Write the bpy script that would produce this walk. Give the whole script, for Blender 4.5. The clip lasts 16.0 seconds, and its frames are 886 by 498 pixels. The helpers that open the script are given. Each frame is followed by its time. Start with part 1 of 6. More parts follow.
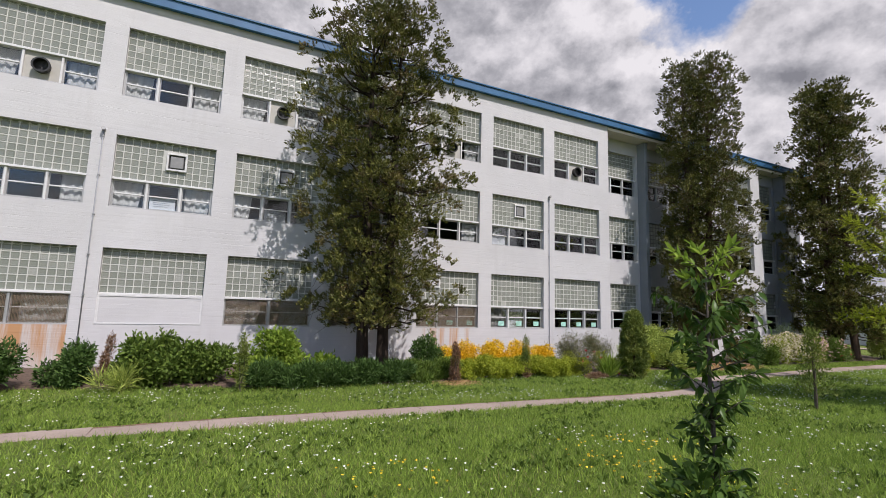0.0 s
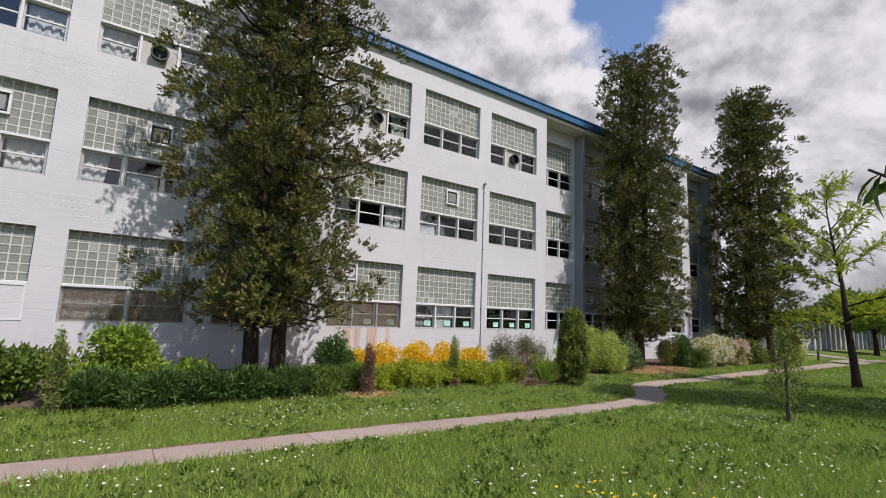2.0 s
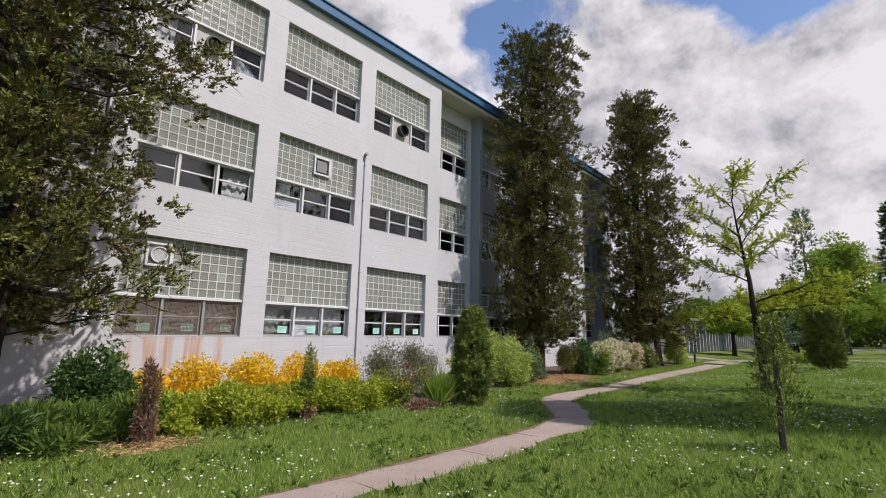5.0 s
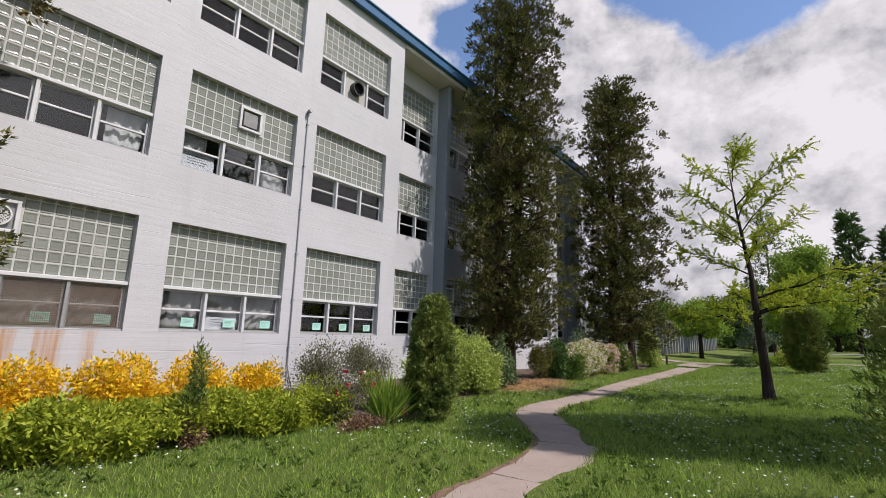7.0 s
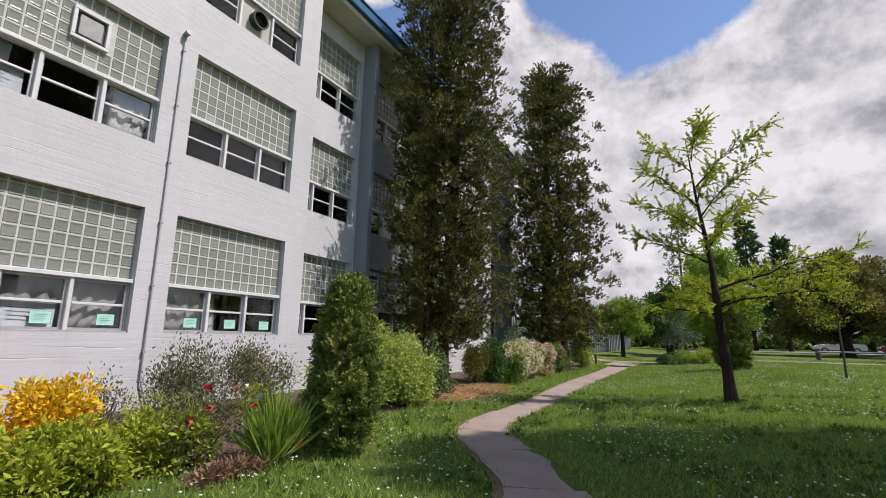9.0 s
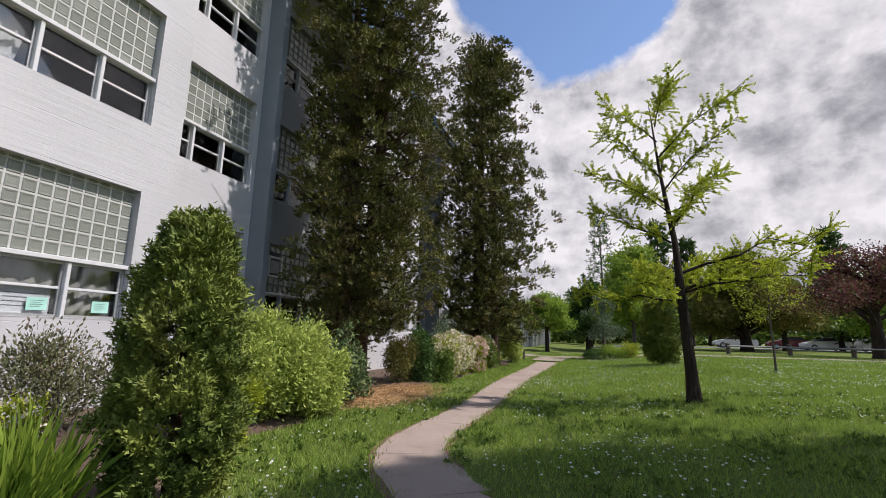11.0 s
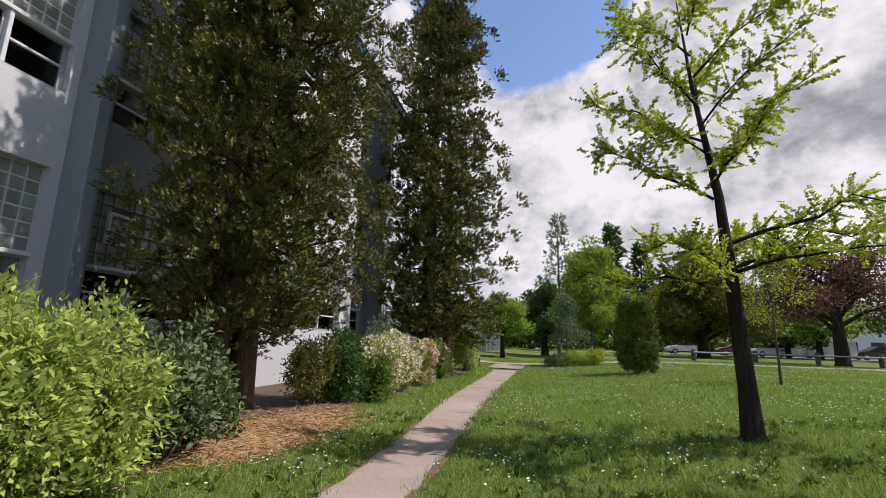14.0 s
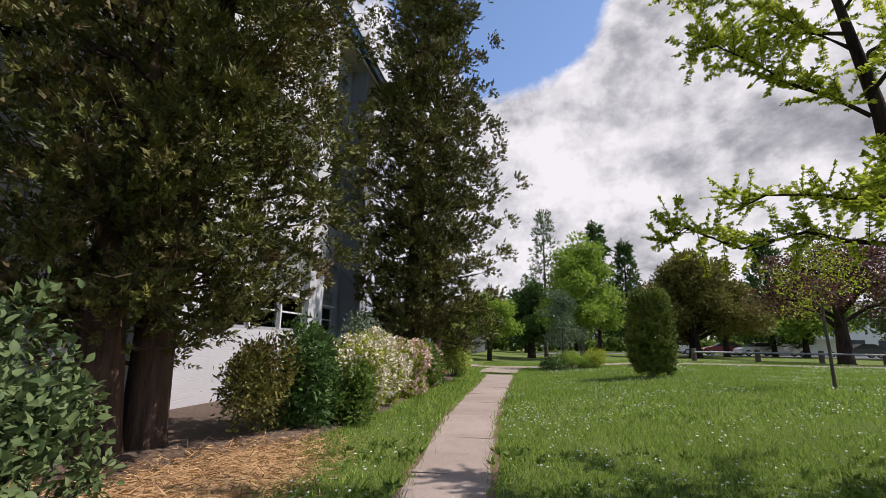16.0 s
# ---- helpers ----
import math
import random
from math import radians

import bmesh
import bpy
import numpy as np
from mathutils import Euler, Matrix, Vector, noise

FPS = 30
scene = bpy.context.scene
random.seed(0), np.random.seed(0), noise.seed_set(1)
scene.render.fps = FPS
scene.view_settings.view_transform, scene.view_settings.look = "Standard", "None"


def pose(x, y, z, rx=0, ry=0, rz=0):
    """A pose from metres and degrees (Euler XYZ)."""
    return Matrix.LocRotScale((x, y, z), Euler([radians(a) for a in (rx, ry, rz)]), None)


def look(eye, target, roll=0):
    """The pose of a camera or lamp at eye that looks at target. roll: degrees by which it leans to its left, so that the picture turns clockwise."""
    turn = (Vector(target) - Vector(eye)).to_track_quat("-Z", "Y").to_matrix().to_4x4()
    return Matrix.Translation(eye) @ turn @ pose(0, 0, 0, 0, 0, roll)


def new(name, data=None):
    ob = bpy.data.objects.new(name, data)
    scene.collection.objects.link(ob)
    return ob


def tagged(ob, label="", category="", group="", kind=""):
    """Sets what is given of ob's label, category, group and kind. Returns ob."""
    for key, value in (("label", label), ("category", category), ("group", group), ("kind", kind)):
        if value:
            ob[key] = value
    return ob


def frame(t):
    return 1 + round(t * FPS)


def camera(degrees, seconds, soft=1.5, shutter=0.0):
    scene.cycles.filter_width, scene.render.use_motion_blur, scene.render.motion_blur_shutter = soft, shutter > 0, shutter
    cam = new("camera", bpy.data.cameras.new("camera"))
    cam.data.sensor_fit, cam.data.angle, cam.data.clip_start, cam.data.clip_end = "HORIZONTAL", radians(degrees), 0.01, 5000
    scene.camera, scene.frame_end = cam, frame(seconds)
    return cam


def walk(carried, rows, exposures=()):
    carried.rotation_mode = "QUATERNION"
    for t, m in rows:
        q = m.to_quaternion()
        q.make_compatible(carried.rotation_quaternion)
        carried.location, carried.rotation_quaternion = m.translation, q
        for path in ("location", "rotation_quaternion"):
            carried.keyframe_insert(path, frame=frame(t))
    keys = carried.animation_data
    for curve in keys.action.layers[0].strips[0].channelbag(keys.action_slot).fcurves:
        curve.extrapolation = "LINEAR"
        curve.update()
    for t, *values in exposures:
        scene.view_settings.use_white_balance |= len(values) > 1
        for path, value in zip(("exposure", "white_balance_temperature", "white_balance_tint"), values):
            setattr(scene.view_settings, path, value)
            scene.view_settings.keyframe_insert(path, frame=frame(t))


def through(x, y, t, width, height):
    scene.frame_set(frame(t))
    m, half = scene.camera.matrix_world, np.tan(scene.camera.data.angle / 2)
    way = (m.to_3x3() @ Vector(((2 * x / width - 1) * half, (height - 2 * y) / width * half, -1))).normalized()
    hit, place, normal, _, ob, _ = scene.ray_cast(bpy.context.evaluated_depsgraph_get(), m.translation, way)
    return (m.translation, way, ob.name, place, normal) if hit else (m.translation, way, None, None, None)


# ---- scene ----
cam = camera(87.1, 16.0, soft=0.75)
METRES, EYE, TILT, LEAN, TURN = 19.5, 1.6, 0.0, 0.0, -26.1
ROWS = [
    (0.0, 0.0, 0.0, 0.0, -0.21, 7.36, -1.63),
    (0.5, 0.0076, 0.03, -0.0023, -4.46, 7.69, -2.16),
    (1.0, 0.0115, 0.0616, -0.0025, -5.94, 7.81, -2.07),
    (1.5, 0.0153, 0.0917, -0.0053, -7.36, 7.66, -2.32),
    (2.0, 0.0194, 0.1218, -0.0093, -8.89, 8.02, -2.21),
    (2.5, 0.0261, 0.1502, -0.0137, -10.63, 8.31, -2.09),
    (3.0, 0.0337, 0.1814, -0.0163, -12.39, 8.82, -1.74),
    (3.5, 0.0433, 0.2108, -0.0181, -15.48, 9.42, -1.57),
    (4.0, 0.056, 0.2412, -0.0199, -18.54, 9.95, -1.27),
    (6.5, 0.1247, 0.379, -0.0267, -25.25, 9.84, -1.61),
    (7.0, 0.1392, 0.4081, -0.0277, -26.63, 10.16, -1.68),
    (7.5, 0.1514, 0.4376, -0.0294, -28.28, 10.25, -1.61),
    (8.0, 0.1665, 0.467, -0.0303, -30.19, 10.68, -1.49),
    (8.5, 0.181, 0.4928, -0.0318, -32.18, 10.74, -1.5),
    (9.0, 0.1972, 0.5183, -0.0326, -35.94, 10.63, -1.16),
    (11.5, 0.2949, 0.6342, -0.04, -46.74, 10.45, -1.59),
    (12.0, 0.3201, 0.6533, -0.0404, -47.99, 10.66, -1.75),
    (12.5, 0.3439, 0.6724, -0.0395, -48.93, 10.81, -1.7),
    (13.0, 0.3711, 0.6904, -0.0407, -49.91, 10.81, -1.85),
    (13.5, 0.3933, 0.7107, -0.041, -50.75, 10.95, -1.9),
    (14.0, 0.4173, 0.7328, -0.0426, -51.36, 11.05, -1.74),
    (14.5, 0.4393, 0.7571, -0.0433, -51.68, 11.31, -1.54),
    (15.0, 0.4614, 0.7806, -0.0448, -52.39, 11.62, -1.42),
    (15.5, 0.4832, 0.8042, -0.0451, -52.96, 11.81, -1.09),
    (16.0, 0.5048, 0.8271, -0.047, -54.08, 11.55, -0.99),
]
walk(cam, [(t, pose(0, 0, EYE, TILT, LEAN, TURN) @ pose(METRES * x, METRES * y, METRES * z, 90 + pitch, roll, yaw)) for t, x, y, z, yaw, pitch, roll in ROWS],
     [(0.0, 0.02, 6500, 17), (9.0, 0.04, 6500, 17), (12.5, 0.14, 6500, 17), (16.0, 0.14, 6500, 17)])


# ---- world, sun and exposure ----
SUN_TO = Vector((0.26, -1.0, 1.52)).normalized()
world = bpy.data.worlds.new("sky")
scene.world = world
world.use_nodes = True


def sky_nodes(w):
    nt = w.node_tree
    nt.nodes.clear()
    N, L = nt.nodes.new, nt.links.new
    out, mix = N("ShaderNodeOutputWorld"), N("ShaderNodeMixShader")
    blue, cloud = N("ShaderNodeBackground"), N("ShaderNodeBackground")
    sky = N("ShaderNodeTexSky")
    sky.sky_type, sky.sun_disc = "NISHITA", False
    sky.sun_elevation = math.asin(SUN_TO.z)
    sky.sun_rotation = math.atan2(SUN_TO.x, SUN_TO.y)
    L(sky.outputs[0], blue.inputs[0])
    blue.inputs[1].default_value = 0.165
    sky.dust_density, sky.ozone_density, sky.air_density = 0.2, 3.0, 1.0
    tc, sep = N("ShaderNodeTexCoord"), N("ShaderNodeSeparateXYZ")
    L(tc.outputs["Generated"], sep.inputs[0])

    def mth(op, a, b=None, c=None, clamp=False):
        m = N("ShaderNodeMath")
        m.operation, m.use_clamp = op, clamp
        for i, v in enumerate((a, b, c)):
            if v is None:
                continue
            if isinstance(v, (int, float)):
                m.inputs[i].default_value = v
            else:
                L(v, m.inputs[i])
        return m.outputs[0]

    # directions of the sky, flattened so that clouds lie wider than high
    com = N("ShaderNodeCombineXYZ")
    L(sep.outputs[0], com.inputs[0])
    L(sep.outputs[1], com.inputs[1])
    L(mth("MULTIPLY_ADD", sep.outputs[2], 1.3, CLOUD_SEED), com.inputs[2])

    def fbm(scale, detail, rough, shift, distort=0.0):
        m, n = N("ShaderNodeMapping"), N("ShaderNodeTexNoise")
        L(com.outputs[0], m.inputs[0])
        m.inputs["Location"].default_value = shift
        n.inputs["Scale"].default_value, n.inputs["Detail"].default_value = scale, detail
        n.inputs["Roughness"].default_value, n.inputs["Distortion"].default_value = rough, distort
        L(m.outputs[0], n.inputs["Vector"])
        return n.outputs[0]

    def ramp(fac, stops):
        r = N("ShaderNodeValToRGB")
        while len(r.color_ramp.elements) < len(stops):
            r.color_ramp.elements.new(0.5)
        for e, (p, c) in zip(r.color_ramp.elements, stops):
            e.position, e.color = p, (*c, 1) if len(c) == 3 else c
        L(fac, r.inputs[0])
        return r.outputs[0]

    def towards(v, lo, hi):
        """1 near a direction of the sky, falling to 0."""
        dot = N("ShaderNodeVectorMath")
        dot.operation = "DOT_PRODUCT"
        L(tc.outputs["Generated"], dot.inputs[0])
        dot.inputs[1].default_value = Vector(v).normalized()
        mr = N("ShaderNodeMapRange")
        mr.interpolation_type = "SMOOTHSTEP"
        for k, x in ((1, lo), (2, hi), (3, 0.0), (4, 1.0)):
            mr.inputs[k].default_value = x
        L(dot.outputs["Value"], mr.inputs[0])
        return mr.outputs[0]

    def billow(scale, shift):
        """Rounded heaps: cells within cells, with soft edges broken up by fine noise."""
        m, v = N("ShaderNodeMapping"), N("ShaderNodeTexVoronoi")
        L(com.outputs[0], m.inputs[0])
        m.inputs["Location"].default_value = shift
        warp, add = N("ShaderNodeTexNoise"), N("ShaderNodeVectorMath")
        warp.inputs["Scale"].default_value, warp.inputs["Detail"].default_value, warp.inputs["Roughness"].default_value = scale * 1.6, 5, 0.6
        L(m.outputs[0], warp.inputs["Vector"])
        add.operation = "MULTIPLY_ADD"
        L(warp.outputs["Color"], add.inputs[0])
        add.inputs[1].default_value = (0.16, 0.16, 0.16)
        L(m.outputs[0], add.inputs[2])
        v.feature, v.normalize = "SMOOTH_F1", True
        v.inputs["Scale"].default_value, v.inputs["Detail"].default_value, v.inputs["Roughness"].default_value = scale, 4, 0.52
        v.inputs["Smoothness"].default_value, v.inputs["Lacunarity"].default_value = 0.35, 2.2
        L(add.outputs[0], v.inputs["Vector"])
        return mth("SUBTRACT", 1.0, v.outputs["Distance"])

    def density(shift):
        return mth("ADD", mth("MULTIPLY", billow(4.2, shift), 0.55), mth("MULTIPLY", fbm(3.0, 9, 0.60, shift, 0.2), 0.60))

    here, above = density((0.0, 0.0, 0.0)), density((0.008, -0.02, 0.050))
    # a break in the clouds to the east, high up, and a torn strip north of it
    gap = mth("ADD", mth("MULTIPLY", towards((0.77, 0.03, 0.645), 0.972, 0.997), 0.44), mth("MULTIPLY", towards((0.68, 0.33, 0.65), 0.968, 0.998), 0.22))
    gap = mth("ADD", gap, mth("MULTIPLY", towards((0.69, 0.50, 0.52), 0.992, 0.9995), 0.16))
    # unseen clear sky overhead and behind, added to weaken fill light in the shadows
    gap = mth("ADD", gap, mth("ADD", mth("MULTIPLY", towards((0.0, 0.0, 1.0), 0.76, 0.90), 0.40), mth("MULTIPLY", towards((-0.85, -0.45, 0.28), 0.25, 0.75), 0.22)))
    cover = ramp(mth("SUBTRACT", mth("ADD", here, 0.10), gap), ((0.56, (0, 0, 0)), (0.66, (1, 1, 1))))
    # tops catch the sun, undersides are grey
    relief = mth("MULTIPLY", mth("SUBTRACT", here, above), 3.6)
    under = mth("MULTIPLY", mth("SUBTRACT", fbm(2.2, 6, 0.55, (0.3, 0.7, 0.1), 0.2), 0.5), 1.5)
    body = mth("ADD", mth("ADD", relief, under), 0.60)
    tone = ramp(body, ((0.10, (0.24, 0.25, 0.275)), (0.38, (0.42, 0.43, 0.455)), (0.60, (0.63, 0.635, 0.655)), (0.86, (0.83, 0.83, 0.84))))
    L(tone, cloud.inputs[0])
    cloud.inputs[1].default_value = 0.97
    L(cover, mix.inputs[0])
    L(blue.outputs[0], mix.inputs[1])
    L(cloud.outputs[0], mix.inputs[2])
    L(mix.outputs[0], out.inputs[0])


CLOUD_SEED = 2.0
sky_nodes(world)
sun = new("sun", bpy.data.lights.new("sun", "SUN"))
sun.data.energy, sun.data.angle, sun.data.color = 5.0, radians(0.55), (1.0, 0.965, 0.92)
sun.matrix_world = look(SUN_TO * 60, (0, 0, 0))

# ---- materials ----


class Mat:
    """A node material with a few short ways to build on it."""

    def __init__(self, name, rough=0.7, metal=0.0, spec=0.5):
        self.m = bpy.data.materials.new(name)
        self.m.use_nodes = True
        self.nt = self.m.node_tree
        self.b = self.nt.nodes["Principled BSDF"]
        self.out = self.nt.nodes["Material Output"]
        self.b.inputs["Roughness"].default_value = rough
        self.b.inputs["Metallic"].default_value = metal
        self.b.inputs["Specular IOR Level"].default_value = spec

    def node(self, kind, **values):
        n = self.nt.nodes.new(kind)
        for k, v in values.items():
            n.inputs[k.replace("_", " ")].default_value = v
        return n

    def link(self, a, b):
        self.nt.links.new(a, b)

    def coords(self, scale=(1, 1, 1), kind="Object", shift=(0, 0, 0)):
        tc, mp = self.node("ShaderNodeTexCoord"), self.node("ShaderNodeMapping")
        self.link(tc.outputs[kind], mp.inputs[0])
        mp.inputs["Scale"].default_value, mp.inputs["Location"].default_value = scale, shift
        return mp.outputs[0]

    def noise(self, scale, detail=4, rough=0.55, stretch=(1, 1, 1), shift=(0, 0, 0), distort=0.0):
        n = self.node("ShaderNodeTexNoise", Scale=scale, Detail=detail, Roughness=rough, Distortion=distort)
        self.link(self.coords(stretch, shift=shift), n.inputs["Vector"])
        return n.outputs[0]

    def ramp(self, fac, *stops):
        r = self.node("ShaderNodeValToRGB")
        while len(r.color_ramp.elements) < len(stops):
            r.color_ramp.elements.new(0.5)
        for e, (p, c) in zip(r.color_ramp.elements, stops):
            e.position = p
            e.color = (c, c, c, 1) if isinstance(c, (int, float)) else (*c, 1)
        self.link(fac, r.inputs[0])
        return r.outputs[0]

    def mix(self, fac, a, b, mode="MIX"):
        n = self.nt.nodes.new("ShaderNodeMix")
        n.data_type, n.blend_type = "RGBA", mode
        for i, v in ((0, fac), (6, a), (7, b)):
            if isinstance(v, (int, float)):
                n.inputs[i].default_value = v if i == 0 else (v, v, v, 1)
            elif isinstance(v, tuple):
                n.inputs[i].default_value = (*v, 1)
            else:
                self.link(v, n.inputs[i])
        return n.outputs[2]

    def math(self, op, a, b=0.0, clamp=False):
        n = self.nt.nodes.new("ShaderNodeMath")
        n.operation, n.use_clamp = op, clamp
        for i, v in enumerate((a, b)):
            if isinstance(v, (int, float)):
                n.inputs[i].default_value = v
            else:
                self.link(v, n.inputs[i])
        return n.outputs[0]

    def xyz(self):
        s = self.node("ShaderNodeSeparateXYZ")
        self.link(self.coords(), s.inputs[0])
        return s.outputs

    def colour(self, c):
        if isinstance(c, tuple):
            self.b.inputs["Base Color"].default_value = (*c, 1)
        else:
            self.link(c, self.b.inputs["Base Color"])
        return self

    def bump(self, h, strength=0.3, dist=0.01):
        n = self.node("ShaderNodeBump", Strength=strength, Distance=dist)
        self.link(h, n.inputs["Height"])
        self.link(n.outputs[0], self.b.inputs["Normal"])
        return self

    def rough(self, socket):
        self.link(socket, self.b.inputs["Roughness"])
        return self


def plain(name, c, rough=0.6, metal=0.0, vary=0.12, scale=9.0, bump=0.1):
    m = Mat(name, rough, metal)
    lo, hi = tuple(v * (1 - vary) for v in c), tuple(min(1, v * (1 + vary)) for v in c)
    m.colour(m.ramp(m.noise(scale, 5), (0.3, lo), (0.7, hi)))
    if bump:
        m.bump(m.noise(scale * 12, 3), bump, 0.004)
    return m.m


def leaf_mat(name, dark, light, odd=None, odd_share=0.08, through=0.35, rough=0.5):
    """Leaves: hue by leaf and by clump, some light shining through."""
    m = Mat(name, rough, 0, 0.14)
    g = m.node("ShaderNodeNewGeometry")
    col = m.ramp(g.outputs["Random Per Island"], (0.0, dark), (0.85, light))
    clump = m.noise(1.6, 3)
    col = m.mix(m.ramp(clump, (0.35, 0.0), (0.7, 0.6)), col, tuple(0.5 * (a + b) * 1.15 for a, b in zip(dark, light)))
    if odd:
        sel = m.math("LESS_THAN", m.math("FRACT", m.math("MULTIPLY", g.outputs["Random Per Island"], 37.3)), odd_share)
        patch = m.math("MULTIPLY", m.ramp(m.noise(0.9, 2, shift=(7, 3, 1)), (0.42, 0.15), (0.62, 1.0)), sel)
        col = m.mix(patch, col, odd)
    m.colour(col)
    tr, mx = m.node("ShaderNodeBsdfTranslucent"), m.node("ShaderNodeMixShader")
    m.link(col, tr.inputs[0])
    mx.inputs[0].default_value = through
    m.link(m.b.outputs[0], mx.inputs[1])
    m.link(tr.outputs[0], mx.inputs[2])
    m.link(mx.outputs[0], m.out.inputs[0])
    return m.m


def needle_mat(name, dark, light, brown):
    """Conifer sprays: hue by bough, dying brown in places, a little by leaflet."""
    m = Mat(name, 0.62, 0, 0.25)
    g = m.node("ShaderNodeNewGeometry")
    col = m.mix(m.ramp(m.noise(2.1, 4, 0.6), (0.36, 0.0), (0.66, 1.0)), dark, light)
    col = m.mix(m.math("MULTIPLY", m.ramp(m.noise(0.95, 4, 0.65, shift=(7, 3, 1)), (0.54, 0.0), (0.66, 0.85)), m.ramp(g.outputs["Random Per Island"], (0.1, 0.45), (0.8, 1.0))), col, brown)
    col = m.mix(m.ramp(m.math("FRACT", m.math("MULTIPLY", g.outputs["Random Per Island"], 17.7)), (0.0, 0.0), (1.0, 0.35)), col, tuple(v * 0.6 for v in dark))
    m.colour(col)
    tr, mx = m.node("ShaderNodeBsdfTranslucent"), m.node("ShaderNodeMixShader")
    m.link(col, tr.inputs[0])
    mx.inputs[0].default_value = 0.05
    m.link(m.b.outputs[0], mx.inputs[1])
    m.link(tr.outputs[0], mx.inputs[2])
    m.link(mx.outputs[0], m.out.inputs[0])
    return m.m


def wall_paint():
    """White paint on board-marked concrete: lines of the boards, patching, rust below two ground-floor windows."""
    m = Mat("white_painted_concrete", 0.62)
    x, y, z = m.xyz()
    soft = m.noise(0.55, 6, 0.6)
    fine = m.noise(5.0, 6, 0.65, (0.35, 1, 2.2))
    col = m.mix(m.ramp(soft, (0.3, 0.0), (0.72, 1.0)), (0.475, 0.470, 0.478), (0.545, 0.54, 0.548))
    col = m.mix(m.ramp(fine, (0.55, 0.0), (0.78, 0.35)), col, (0.41, 0.40, 0.40))
    # long streaks from weather, running down
    run = m.noise(3.0, 4, 0.6, (1.0, 1.0, 0.06))
    col = m.mix(m.ramp(run, (0.58, 0.0), (0.80, 0.22)), col, (0.35, 0.335, 0.325))
    for x0, x1, lo in ((-5.95, -3.35, 0.36), (6.75, 8.9, 0.47)):
        inside = m.math("MULTIPLY", m.math("GREATER_THAN", x, x0), m.math("LESS_THAN", x, x1))
        fade = m.math("MULTIPLY", m.ramp(m.math("MULTIPLY_ADD", z, 1.0), (0.0, 0.25), (0.9, 1.0)), m.math("LESS_THAN", z, 0.93))
        streak = m.ramp(m.noise(2.6, 5, 0.65, (1.6, 1, 0.09), (x0, 0, 0)), (lo, 0.0), (lo + 0.2, 0.9))
        col = m.mix(m.math("MULTIPLY", m.math("MULTIPLY", inside, fade), streak), col, (0.42, 0.20, 0.065))
    m.colour(col)
    # board marks: broken horizontal ridges of uneven spacing, and smeared paint
    wander = m.math("MULTIPLY", m.noise(0.45, 3, 0.55, (1, 1, 0.5)), 0.16)
    line = m.math("FRACT", m.math("DIVIDE", m.math("ADD", z, wander), 0.157))
    ridge = m.ramp(line, (0.0, 0.0), (0.05, 1.0), (0.96, 1.0), (1.0, 0.0))
    broken = m.ramp(m.noise(1.1, 5, 0.65, (0.45, 1, 5.0), (3, 0, 0)), (0.50, 0.0), (0.66, 1.0))
    smear = m.noise(4.5, 6, 0.7, (0.12, 1, 2.6), (1, 0, 5))
    high = m.math("ADD", m.mix(broken, 1.0, ridge), m.math("ADD", m.math("MULTIPLY", smear, 1.1), m.math("MULTIPLY", m.noise(16, 5), 0.25)))
    return m.bump(high, 0.5, 0.012).m


def grass_ground():
    m = Mat("grassy_soil", 0.95, 0, 0.1)
    big, mid, fine = m.noise(0.22, 4), m.noise(1.7, 5, 0.65), m.noise(22, 4, 0.7)
    col = m.mix(m.ramp(big, (0.35, 0.0), (0.65, 1.0)), (0.100, 0.138, 0.030), (0.160, 0.200, 0.048))
    col = m.mix(m.ramp(mid, (0.40, 0.0), (0.75, 0.7)), col, (0.19, 0.225, 0.06))
    col = m.mix(m.ramp(fine, (0.35, 0.75), (0.6, 0.0)), col, (0.055, 0.085, 0.018))
    m.colour(col)
    return m.bump(m.noise(30, 5, 0.7), 1.0, 0.04).m


def concrete_path():
    m = Mat("worn_concrete", 0.9, 0, 0.2)
    col = m.mix(m.ramp(m.noise(0.9, 5, 0.6), (0.3, 0.0), (0.7, 1.0)), (0.265, 0.205, 0.168), (0.36, 0.29, 0.245))
    col = m.mix(m.ramp(m.noise(60, 4, 0.8), (0.45, 0.0), (0.7, 0.6)), col, (0.15, 0.125, 0.105))
    col = m.mix(m.ramp(m.noise(5, 5, 0.7, shift=(4, 1, 0)), (0.55, 0.0), (0.75, 0.5)), col, (0.17, 0.13, 0.10))
    m.colour(col)
    return m.bump(m.noise(90, 4, 0.8), 0.6, 0.006).m


def bark(name, c0, c1):
    m = Mat(name, 0.95, 0, 0.1)
    n = m.noise(5, 6, 0.7, (2.2, 2.2, 0.25))
    m.colour(m.ramp(n, (0.3, c0), (0.7, c1)))
    return m.bump(n, 1.0, 0.04).m


def glass_block():
    m = Mat("pale_green_glass_block", 0.16, 0, 0.6)
    o = m.node("ShaderNodeObjectInfo")
    col = m.ramp(o.outputs["Random"], (0.0, (0.19, 0.203, 0.172)), (0.55, (0.222, 0.234, 0.203)), (0.95, (0.265, 0.277, 0.245)), (1.0, (0.42, 0.42, 0.39)))
    m.colour(m.mix(m.ramp(m.noise(3.5, 3), (0.3, 0.0), (0.7, 0.35)), col, (0.17, 0.19, 0.155)))
    return m.bump(m.noise(34, 2), 0.5, 0.008).m


